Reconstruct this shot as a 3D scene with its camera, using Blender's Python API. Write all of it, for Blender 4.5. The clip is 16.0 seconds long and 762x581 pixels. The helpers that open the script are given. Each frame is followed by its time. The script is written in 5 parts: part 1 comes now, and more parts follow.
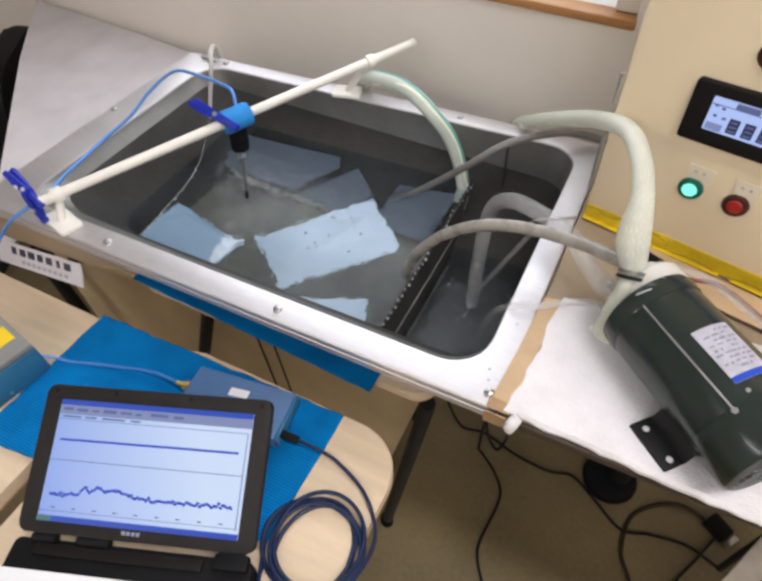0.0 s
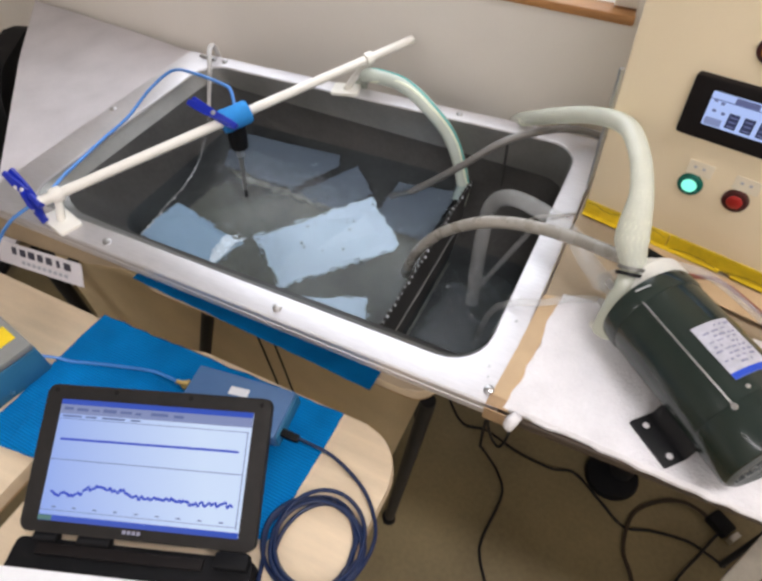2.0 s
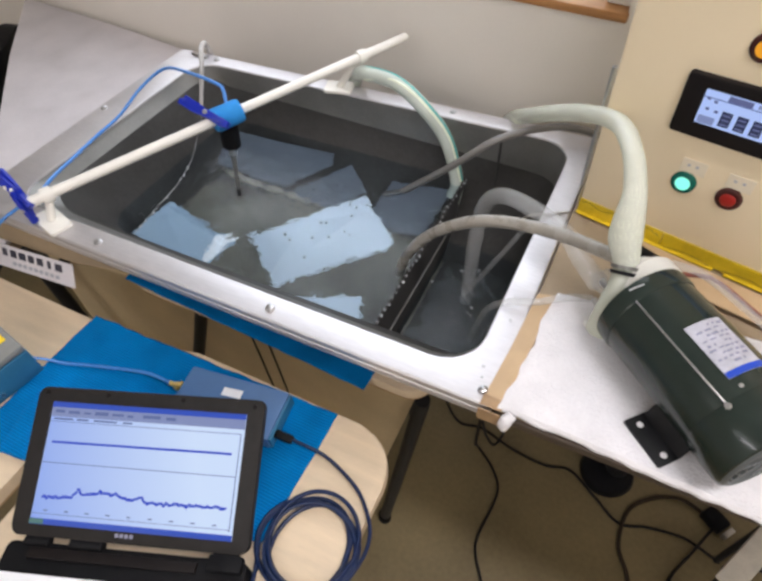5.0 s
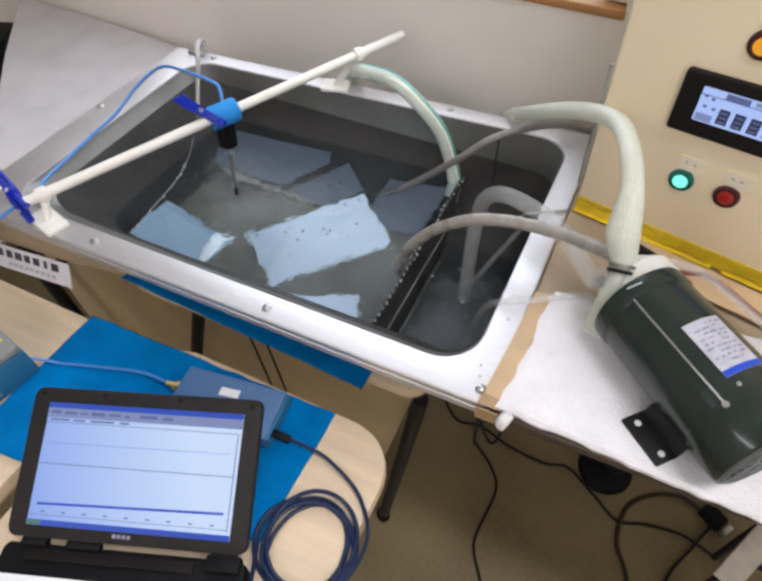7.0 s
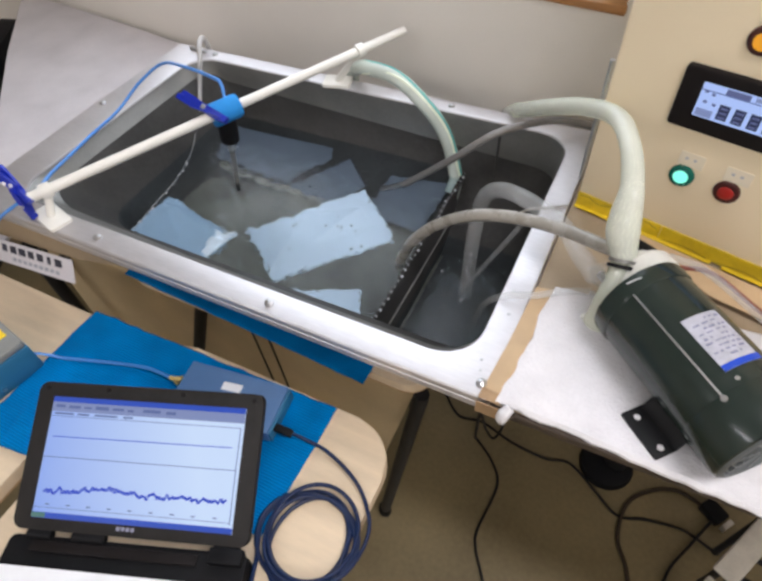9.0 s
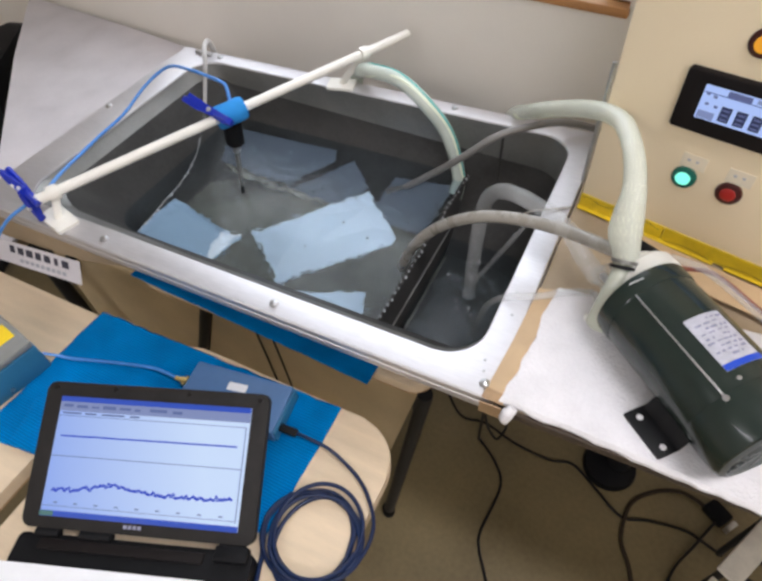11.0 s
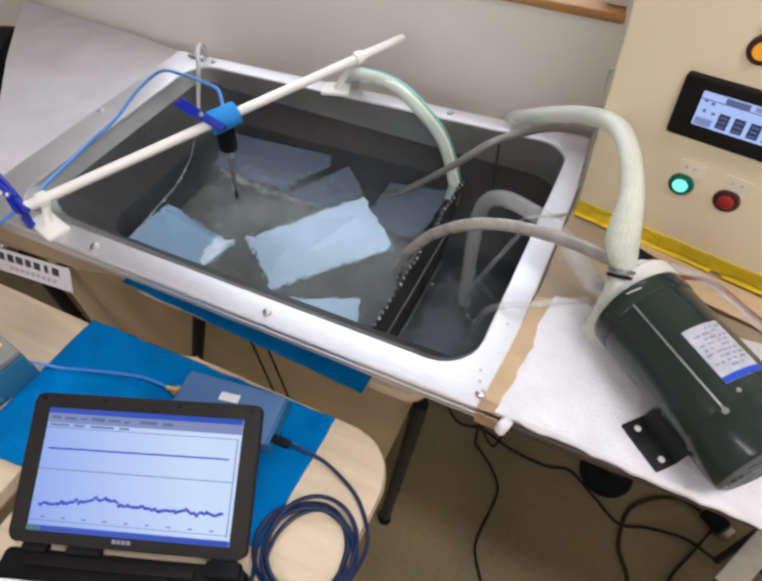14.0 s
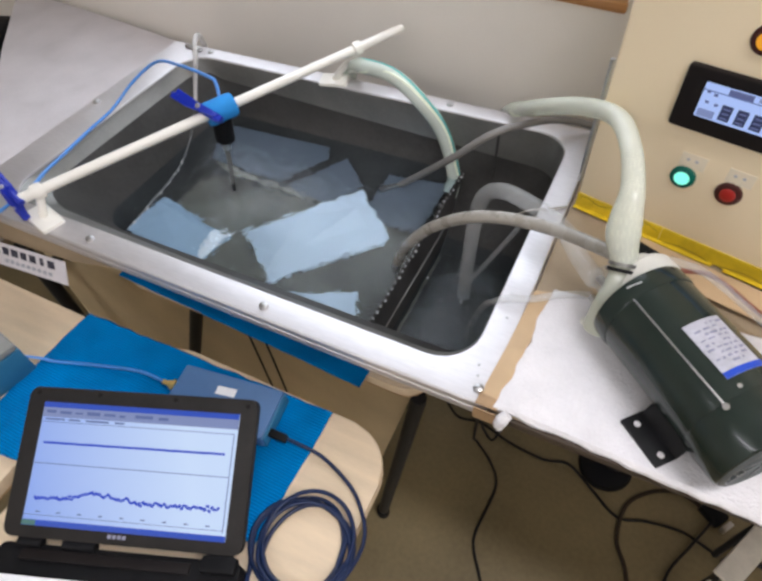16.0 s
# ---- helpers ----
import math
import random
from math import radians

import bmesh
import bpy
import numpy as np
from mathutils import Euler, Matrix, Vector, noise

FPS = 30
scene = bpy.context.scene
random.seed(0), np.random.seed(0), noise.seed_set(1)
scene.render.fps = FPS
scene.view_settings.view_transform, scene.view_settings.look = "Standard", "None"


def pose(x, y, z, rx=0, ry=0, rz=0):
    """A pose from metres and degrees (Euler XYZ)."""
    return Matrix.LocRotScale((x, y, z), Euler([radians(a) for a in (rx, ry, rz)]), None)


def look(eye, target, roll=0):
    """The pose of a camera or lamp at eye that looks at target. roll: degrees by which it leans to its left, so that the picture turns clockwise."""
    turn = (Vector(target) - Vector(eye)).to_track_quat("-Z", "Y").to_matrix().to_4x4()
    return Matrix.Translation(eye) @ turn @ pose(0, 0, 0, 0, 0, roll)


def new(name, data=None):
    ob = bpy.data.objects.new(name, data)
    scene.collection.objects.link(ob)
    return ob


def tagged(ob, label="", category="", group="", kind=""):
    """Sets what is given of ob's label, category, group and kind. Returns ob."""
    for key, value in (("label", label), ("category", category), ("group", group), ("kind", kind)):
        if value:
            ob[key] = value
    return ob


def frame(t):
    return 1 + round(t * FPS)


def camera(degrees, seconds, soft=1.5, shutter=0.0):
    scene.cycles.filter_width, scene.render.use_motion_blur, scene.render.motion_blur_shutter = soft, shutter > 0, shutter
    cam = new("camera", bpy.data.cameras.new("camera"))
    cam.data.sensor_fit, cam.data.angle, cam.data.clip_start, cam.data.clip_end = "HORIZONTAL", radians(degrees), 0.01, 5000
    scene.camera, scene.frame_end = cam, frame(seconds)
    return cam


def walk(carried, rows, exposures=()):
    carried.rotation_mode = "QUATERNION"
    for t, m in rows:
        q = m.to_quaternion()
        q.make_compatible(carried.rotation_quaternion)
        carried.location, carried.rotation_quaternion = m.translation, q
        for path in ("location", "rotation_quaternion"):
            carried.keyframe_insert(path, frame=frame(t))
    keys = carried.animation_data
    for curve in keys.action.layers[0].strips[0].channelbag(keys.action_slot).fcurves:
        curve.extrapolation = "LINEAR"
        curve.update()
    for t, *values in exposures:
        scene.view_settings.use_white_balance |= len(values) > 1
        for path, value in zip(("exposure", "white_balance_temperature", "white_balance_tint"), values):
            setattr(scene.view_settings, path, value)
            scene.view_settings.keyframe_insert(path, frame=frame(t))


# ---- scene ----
cam = camera(68.6, 16.0, soft=3.0)
PATH = [
    (0, (0.017, -0.023, 1.442), (-0.644, 1.115, -0.064), -4.0),
    (0.5, (0.018, -0.022, 1.441), (-0.643, 1.112, -0.068), -4.0),
    (1, (0.02, -0.023, 1.441), (-0.643, 1.109, -0.069), -4.2),
    (1.5, (0.019, -0.022, 1.441), (-0.643, 1.108, -0.07), -4.4),
    (2, (0.02, -0.021, 1.441), (-0.645, 1.109, -0.069), -4.6),
    (2.5, (0.019, -0.021, 1.443), (-0.643, 1.109, -0.07), -4.6),
    (3, (0.019, -0.02, 1.442), (-0.641, 1.112, -0.069), -4.5),
    (3.5, (0.02, -0.019, 1.441), (-0.637, 1.116, -0.07), -4.4),
    (4, (0.02, -0.017, 1.441), (-0.632, 1.116, -0.072), -4.4),
    (6.5, (0.022, -0.013, 1.44), (-0.624, 1.113, -0.081), -4.5),
    (7, (0.021, -0.012, 1.44), (-0.621, 1.114, -0.083), -4.5),
    (7.5, (0.021, -0.012, 1.44), (-0.624, 1.11, -0.085), -4.5),
    (8, (0.021, -0.012, 1.44), (-0.624, 1.106, -0.088), -4.6),
    (8.5, (0.023, -0.013, 1.44), (-0.624, 1.105, -0.087), -4.6),
    (9, (0.024, -0.015, 1.442), (-0.621, 1.099, -0.088), -4.8),
    (11.5, (0.026, -0.02, 1.446), (-0.634, 1.096, -0.077), -5.2),
    (12, (0.028, -0.02, 1.445), (-0.633, 1.101, -0.073), -5.2),
    (12.5, (0.027, -0.019, 1.446), (-0.631, 1.105, -0.072), -5.1),
    (13, (0.026, -0.017, 1.445), (-0.628, 1.109, -0.073), -5.0),
    (13.5, (0.024, -0.012, 1.444), (-0.631, 1.113, -0.074), -4.9),
    (14, (0.022, -0.007, 1.443), (-0.627, 1.118, -0.078), -4.8),
    (14.5, (0.022, -0.004, 1.441), (-0.629, 1.12, -0.079), -4.8),
    (15, (0.021, -0.003, 1.44), (-0.628, 1.115, -0.086), -4.7),
    (15.5, (0.021, -0.001, 1.44), (-0.623, 1.109, -0.094), -4.8),
    (16, (0.022, -0.001, 1.438), (-0.619, 1.106, -0.099), -4.8),
]
# the clip's camera cools its picture a little after the fourth second
LOOK = [(0, -0.17, 6460, 13), (4.0, -0.17, 6440, 13), (6.5, -0.20, 6240, 12), (12.5, -0.20, 6240, 12), (16.0, -0.22, 6220, 12)]
walk(cam, [(t, look(eye, target, roll)) for t, eye, target, roll in PATH], LOOK)

# ---- world and lights ----
world = bpy.data.worlds.new("world")
scene.world = world
world.use_nodes = True
wn = world.node_tree.nodes
sky = wn.new("ShaderNodeTexSky")
sky.sky_type, sky.sun_disc = "NISHITA", False
sky.sun_elevation, sky.sun_rotation = radians(40), radians(200)
world.node_tree.links.new(sky.outputs[0], wn["Background"].inputs[0])
wn["Background"].inputs[1].default_value = 0.1


def area_lamp(name, m, sx, sy, watts, color):
    data = bpy.data.lights.new(name, "AREA")
    data.shape, data.size, data.size_y, data.energy, data.color = "RECTANGLE", sx, sy, watts, color
    ob = new(name, data)
    ob.matrix_basis = m
    return ob


# ---- materials ----
def material(name, color, rough=0.5, metal=0.0, vary=0.15, scale=20.0, bump=0.1, bump_scale=200.0, emit=0.0, stretch=None, coat=0.0, gloss=0.5):
    """Principled surface with two scales of colour change, uneven gloss and fine relief."""
    m = bpy.data.materials.new(name)
    m.use_nodes = True
    nt = m.node_tree
    b = nt.nodes["Principled BSDF"]
    b.inputs["Metallic"].default_value = metal
    b.inputs["Coat Weight"].default_value = coat
    b.inputs["Specular IOR Level"].default_value = 0.1 if emit else gloss
    tc = nt.nodes.new("ShaderNodeTexCoord")
    mp = nt.nodes.new("ShaderNodeMapping")
    nt.links.new(tc.outputs["Object"], mp.inputs[0])
    if stretch:
        mp.inputs["Scale"].default_value = stretch
    n1, n2 = nt.nodes.new("ShaderNodeTexNoise"), nt.nodes.new("ShaderNodeTexNoise")
    n1.inputs["Scale"].default_value, n1.inputs["Detail"].default_value = scale, 5
    n2.inputs["Scale"].default_value, n2.inputs["Detail"].default_value = bump_scale, 4
    nt.links.new(mp.outputs[0], n1.inputs["Vector"])
    nt.links.new(mp.outputs[0], n2.inputs["Vector"])
    add = nt.nodes.new("ShaderNodeMath")
    add.operation = "MULTIPLY_ADD"
    nt.links.new(n2.outputs[0], add.inputs[0])
    add.inputs[1].default_value = 0.35
    nt.links.new(n1.outputs[0], add.inputs[2])
    ramp = nt.nodes.new("ShaderNodeValToRGB")
    lo = [c * (1 - vary) for c in color]
    hi = [min(1, c * (1 + vary)) for c in color]
    ramp.color_ramp.elements[0].position, ramp.color_ramp.elements[1].position = 0.4, 0.95
    ramp.color_ramp.elements[0].color = (*lo, 1)
    ramp.color_ramp.elements[1].color = (*hi, 1)
    nt.links.new(add.outputs[0], ramp.inputs[0])
    nt.links.new(ramp.outputs[0], b.inputs["Base Color"])
    rr = nt.nodes.new("ShaderNodeMapRange")
    rr.inputs["To Min"].default_value, rr.inputs["To Max"].default_value = max(0.02, rough - 0.08), min(1, rough + 0.08)
    nt.links.new(n1.outputs[0], rr.inputs[0])
    nt.links.new(rr.outputs[0], b.inputs["Roughness"])
    if bump:
        bp = nt.nodes.new("ShaderNodeBump")
        bp.inputs["Strength"].default_value, bp.inputs["Distance"].default_value = bump, 0.002
        nt.links.new(n2.outputs[0], bp.inputs["Height"])
        nt.links.new(bp.outputs[0], b.inputs["Normal"])
    if emit:
        for e in ramp.color_ramp.elements:
            e.color = (0.02, 0.02, 0.02, 1)
        b.inputs["Emission Color"].default_value = (*color, 1)
        b.inputs["Emission Strength"].default_value = emit
    return m


def clear(name, color, rough=0.1, weight=0.8, ior=1.4):
    m = material(name, color, rough, vary=0.08, bump=0.05)
    b = m.node_tree.nodes["Principled BSDF"]
    b.inputs["Transmission Weight"].default_value = weight
    b.inputs["IOR"].default_value = ior
    return m


def half_clear(name, color, rough, alpha):
    """A clear plastic wall, seen through in part."""
    m = material(name, color, rough, vary=0.08, bump=0.05)
    m.node_tree.nodes["Principled BSDF"].inputs["Alpha"].default_value = alpha
    return m


def water_material():
    m = bpy.data.materials.new("water_surface")
    m.use_nodes = True
    nt = m.node_tree
    nt.nodes.remove(nt.nodes["Principled BSDF"])
    out = nt.nodes["Material Output"]
    tc = nt.nodes.new("ShaderNodeTexCoord")
    n1, n2 = nt.nodes.new("ShaderNodeTexNoise"), nt.nodes.new("ShaderNodeTexNoise")
    n1.inputs["Scale"].default_value, n1.inputs["Detail"].default_value = 14, 2
    n2.inputs["Scale"].default_value, n2.inputs["Detail"].default_value = 60, 2
    for n in (n1, n2):
        nt.links.new(tc.outputs["Object"], n.inputs["Vector"])
    b1, b2 = nt.nodes.new("ShaderNodeBump"), nt.nodes.new("ShaderNodeBump")
    b1.inputs["Strength"].default_value, b1.inputs["Distance"].default_value = 0.72, 0.008
    b2.inputs["Strength"].default_value, b2.inputs["Distance"].default_value = 0.80, 0.003
    nt.links.new(n1.outputs[0], b1.inputs["Height"])
    nt.links.new(n2.outputs[0], b2.inputs["Height"])
    nt.links.new(b1.outputs[0], b2.inputs["Normal"])
    fr, mix = nt.nodes.new("ShaderNodeFresnel"), nt.nodes.new("ShaderNodeMixShader")
    fr.inputs["IOR"].default_value = 1.33
    re, gl = nt.nodes.new("ShaderNodeBsdfRefraction"), nt.nodes.new("ShaderNodeBsdfGlossy")
    re.inputs["IOR"].default_value, re.inputs["Roughness"].default_value = 1.33, 0.0
    re.inputs["Color"].default_value = (0.72, 0.80, 0.85, 1)
    gl.inputs["Roughness"].default_value = 0.05
    for n in (fr, re, gl):
        nt.links.new(b2.outputs[0], n.inputs["Normal"])
    nt.links.new(fr.outputs[0], mix.inputs[0])
    nt.links.new(re.outputs[0], mix.inputs[1])
    nt.links.new(gl.outputs[0], mix.inputs[2])
    nt.links.new(mix.outputs[0], out.inputs["Surface"])
    return m


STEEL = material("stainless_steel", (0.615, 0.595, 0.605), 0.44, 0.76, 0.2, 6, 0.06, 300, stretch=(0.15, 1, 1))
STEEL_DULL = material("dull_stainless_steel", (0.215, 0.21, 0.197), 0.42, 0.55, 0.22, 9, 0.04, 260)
CHROME = material("bright_metal", (0.55, 0.55, 0.55), 0.32, 1.0, 0.1, 60)
WALL = material("beige_wall_paint", (0.80, 0.75, 0.68), 0.8, 0, 0.05, 3, 0.15, 400)
CEIL = material("white_ceiling", (0.75, 0.74, 0.72), 0.9, 0, 0.04, 5)
FLOOR = material("tan_vinyl_floor", (0.195, 0.150, 0.075), 0.42, 0, 0.34, 3.2, 0.12, 90)
CLOTH_WHITE = material("white_towel_cloth", (0.74, 0.72, 0.73), 0.95, 0, 0.10, 22, 1.0, 260, gloss=0.1)
SHEET_WHITE = material("white_sheet", (0.64, 0.605, 0.62), 0.85, 0, 0.12, 9, 0.4, 300)
CLOTH_BLUE = material("blue_towel_cloth", (0.0, 0.195, 0.53), 0.95, 0, 0.22, 14, 0.5, 400, gloss=0.1)


def ribbed(m, period, depth, tone):
    """Add fine woven ribs to a cloth: relief and a slight change of tone along them."""
    nt = m.node_tree
    b = nt.nodes["Principled BSDF"]
    tc, wave, bp, mix = (nt.nodes.new(k) for k in ("ShaderNodeTexCoord", "ShaderNodeTexWave", "ShaderNodeBump", "ShaderNodeMix"))
    wave.inputs["Scale"].default_value, wave.inputs["Distortion"].default_value = 0.314 / period, 1.2
    wave.inputs["Detail Scale"].default_value = 0.6
    wave.bands_direction = "Y"
    nt.links.new(tc.outputs["Object"], wave.inputs["Vector"])
    bp.inputs["Strength"].default_value, bp.inputs["Distance"].default_value = 0.9, depth
    nt.links.new(wave.outputs[1], bp.inputs["Height"])
    nt.links.new(b.inputs["Normal"].links[0].from_socket, bp.inputs["Normal"])
    nt.links.new(bp.outputs[0], b.inputs["Normal"])
    mix.data_type, mix.blend_type = "RGBA", "MULTIPLY"
    mix.inputs["Factor"].default_value = tone
    nt.links.new(b.inputs["Base Color"].links[0].from_socket, mix.inputs["A"])
    nt.links.new(wave.outputs[0], mix.inputs["B"])
    nt.links.new(mix.outputs["Result"], b.inputs["Base Color"])


ribbed(CLOTH_BLUE, 0.0040, 0.0009, 0.30)
BLUE_BOX = material("blue_grey_enamel", (0.075, 0.16, 0.33), 0.4, 0, 0.1, 20)
BLUE_CASE = material("teal_blue_enamel", (0.03, 0.15, 0.27), 0.45, 0, 0.1, 20)
YELLOW = material("yellow_plastic", (0.85, 0.6, 0.02), 0.5, 0, 0.08, 30)
WOOD = material("pale_plywood", (0.65, 0.515, 0.355), 0.5, 0, 0.12, 8, 0.12, 90, stretch=(1, 8, 1))
SILL_WOOD = material("orange_brown_wood", (0.42, 0.20, 0.07), 0.45, 0, 0.2, 10, 0.1, 80, stretch=(1, 12, 12))
APRON = material("tan_fibreboard", (0.33, 0.25, 0.16), 0.6, 0, 0.15, 12)
# bright tan that carries the light on the background under the tank
LIT_FLOOR_TAN = material("lit_floor_tan", (0.58, 0.46, 0.28), 0.6, 0, 0.12, 9)
TAPE_TAN = material("brown_kraft_tape", (0.50, 0.35, 0.20), 0.4, 0, 0.1, 25, 0.1, 60)
TAPE_DOUBLE = material("doubled_kraft_tape", (0.33, 0.21, 0.11), 0.45, 0, 0.2, 40)
TAPE_YELLOW = material("yellow_hazard_tape", (0.64, 0.45, 0.015), 0.45, 0, 0.3, 28, 0.3, 60)
BLACK = material("black_plastic", (0.007, 0.007, 0.008), 0.55, 0, 0.2, 40, gloss=0.13)
LID_PLASTIC = material("worn_black_lid_plastic", (0.021, 0.019, 0.018), 0.55, 0, 0.2, 40, gloss=0.15)
BLACK_METAL = material("black_painted_steel", (0.012, 0.012, 0.013), 0.5, 0, 0.2, 30, gloss=0.25)
CABLE_BROWN = material("brown_black_cable", (0.035, 0.024, 0.015), 0.6, 0, 0.2, 50, gloss=0.2)
CART_PANEL = material("grubby_off_white_panel", (0.66, 0.61, 0.52), 0.5, 0, 0.15, 30)
RUBBER = material("black_rubber_cable", (0.012, 0.011, 0.011), 0.6, 0, 0.2, 50, gloss=0.2)
BLUE_CABLE = material("navy_blue_cable", (0.004, 0.014, 0.055), 0.4, 0, 0.15, 40, gloss=0.35)
SKY_CABLE = material("light_blue_cable", (0.07, 0.24, 0.62), 0.4, 0, 0.1, 40)
BLUE_CLAMP = material("royal_blue_plastic", (0.004, 0.02, 0.36), 0.35, 0, 0.1, 40)
SKY_FOAM = material("sky_blue_foam", (0.015, 0.23, 0.60), 0.8, 0, 0.12, 40, 0.5, 500)
PVC = material("white_pvc", (0.80, 0.77, 0.70), 0.35, 0, 0.04, 30)
MOTOR_GREEN = material("dark_green_enamel", (0.016, 0.025, 0.020), 0.22, 0, 0.15, 25, 0.04, 300, coat=0.15, gloss=0.36)
GREY_HOSE = material("grey_vinyl_hose", (0.29, 0.27, 0.235), 0.28, 0, 0.12, 40)
HOSE_DARK = material("dark_grey_hose", (0.17, 0.16, 0.15), 0.35, 0, 0.12, 40)
HOSE_MILK = half_clear("milky_braided_hose", (0.78, 0.80, 0.71), 0.09, 0.55)
BRAID = material("pale_braid_thread", (0.74, 0.78, 0.62), 0.5, 0, 0.05, 40)
HOSE_GREEN = material("teal_stripe", (0.05, 0.40, 0.36), 0.35, 0, 0.1, 40)
HOSE_CLEAR = half_clear("clear_vinyl_tube", (0.62, 0.63, 0.62), 0.10, 0.25)
PANEL_CREAM = material("cream_powder_coat", (0.83, 0.70, 0.485), 0.5, 0, 0.04, 4, 0.12, 500)
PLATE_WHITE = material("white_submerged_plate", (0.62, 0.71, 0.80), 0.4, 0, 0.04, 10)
# colour of the window's reflection in the water, painted on added plates
REFLECTION_GREY = material("grey_window_reflection", (0.13, 0.15, 0.18), 0.45, 0, 0.08, 10)
LABEL_WHITE = material("white_label_paper", (0.78, 0.78, 0.80), 0.45, 0, 0.04, 40)
LABEL_GREY = material("dull_name_plate", (0.46, 0.46, 0.52), 0.4, 0, 0.2, 90)
INK_FAINT = material("faint_print", (0.24, 0.24, 0.33), 0.5, 0, 0.3, 90)
LABEL_BLUE = material("blue_print", (0.01, 0.06, 0.48), 0.4, 0, 0.05, 40)
INK = material("dark_print", (0.03, 0.03, 0.05), 0.5, 0, 0.1, 40)
INK_GREY = material("grey_print", (0.35, 0.36, 0.40), 0.5, 0, 0.1, 40)
BRASS = material("gold_plated_metal", (0.75, 0.55, 0.2), 0.3, 1.0, 0.1, 60)
GLASS_DAY = material("bright_frosted_glass", (0.88, 0.94, 1.0), 0.5, 0, 0.0, 5, emit=3.4)
LAMP_GREEN = material("lit_green_lens", (0.25, 1.0, 0.78), 0.3, 0, 0.02, 40, emit=1.3)
LENS_GREEN = material("green_lens", (0.0, 0.10, 0.07), 0.25, 0, 0.05, 40)
LENS_RED = material("red_lens", (0.32, 0.012, 0.008), 0.3, 0, 0.05, 40)
LENS_AMBER = material("lit_amber_lens", (1.0, 0.42, 0.02), 0.3, 0, 0.03, 40, emit=0.9)
SCREEN_BLUE = material("lit_screen_blue", (0.02, 0.09, 0.62), 0.3, 0, 0.03, 60, emit=0.8)
SCREEN_PALE = material("lit_screen_pale", (0.46, 0.60, 1.0), 0.3, 0, 0.05, 4, emit=1.0)
SCREEN_LINE = material("screen_line_blue", (0.02, 0.07, 0.70), 0.3, 0, 0.05, 60, emit=0.8)
SCREEN_GREY = material("screen_line_grey", (0.16, 0.22, 0.50), 0.3, 0, 0.05, 60, emit=0.7)
# basin steel with the shade inside the tank put into its colour
STEEL_BASIN = material("shade_darkened_steel", (0.058, 0.056, 0.053), 0.5, 0.1, 0.35, 7, 0.02, 120, gloss=0.25)
BASIN_FLOOR = material("mottled_basin_floor", (0.165, 0.155, 0.128), 0.6, 0, 0.60, 7, 0.0, 40, gloss=0.15)
# pale colour stands in for the light caught along the floor's fold
FOLD_GLINT = material("pale_fold_glint", (0.38, 0.365, 0.30), 0.5, 0.3, 0.2, 30)
PLATE_BLUE = material("pale_blue_plate", (0.36, 0.48, 0.60), 0.4, 0, 0.08, 10)
FOIL = material("bright_foil", (0.95, 0.95, 0.97), 0.25, 0.2, 0.08, 60, 0.8, 60)
BUBBLE_DARK = material("dark_bubble_film", (0.09, 0.10, 0.11), 0.12, 0, 0.1, 60)
BUBBLE = clear("water_bubble", (0.8, 0.83, 0.85), 0.05, 0.45, 1.33)
HOSE_PALE = half_clear("pale_vinyl_hose", (0.64, 0.70, 0.62), 0.15, 0.80)
PUMP_WHITE = material("milky_white_plastic", (0.66, 0.65, 0.60), 0.35, 0, 0.08, 30)
PUMP_CLEAR = half_clear("clear_pump_plastic", (0.62, 0.64, 0.52), 0.12, 0.66)
GRILLE = material("grey_grille", (0.10, 0.11, 0.11), 0.45, 0.2, 0.1, 40)
RED_WIRE = material("red_brown_wire", (0.20, 0.05, 0.03), 0.5, 0, 0.1, 40)
TAPE_DARK = material("dark_tape_wear", (0.10, 0.075, 0.01), 0.6, 0, 0.3, 40)
BEZEL = material("black_bezel", (0.009, 0.007, 0.007), 0.5, 0, 0.15, 40, gloss=0.16)
LENS_DARKRED = material("dark_red_ring", (0.045, 0.006, 0.005), 0.3, 0, 0.05, 40)
PLATE_TAG = material("cream_tag", (0.70, 0.62, 0.47), 0.45, 0, 0.04, 40)
PLY_EDGE = material("brown_ply_edge", (0.40, 0.25, 0.13), 0.6, 0, 0.2, 30)
# brown edging, darkened to hold the shadow beneath the towel
EDGE_SHADOW = material("shadow_brown_edging", (0.055, 0.038, 0.026), 0.5, 0, 0.2, 30)
TUBE_GREY = material("pale_grey_tube", (0.50, 0.48, 0.46), 0.3, 0, 0.15, 60)
GREY_PLASTIC = material("grey_plastic", (0.22, 0.22, 0.21), 0.5, 0, 0.1, 30)
DIFFUSER = material("lit_diffuser", (1.0, 0.98, 0.95), 0.5, 0, 0.0, 5, emit=5.0)
SCREEN_LAPTOP = material("lit_laptop_screen", (0.45, 0.60, 1.0), 0.3, 0, 0.06, 6, 0, emit=1.02)


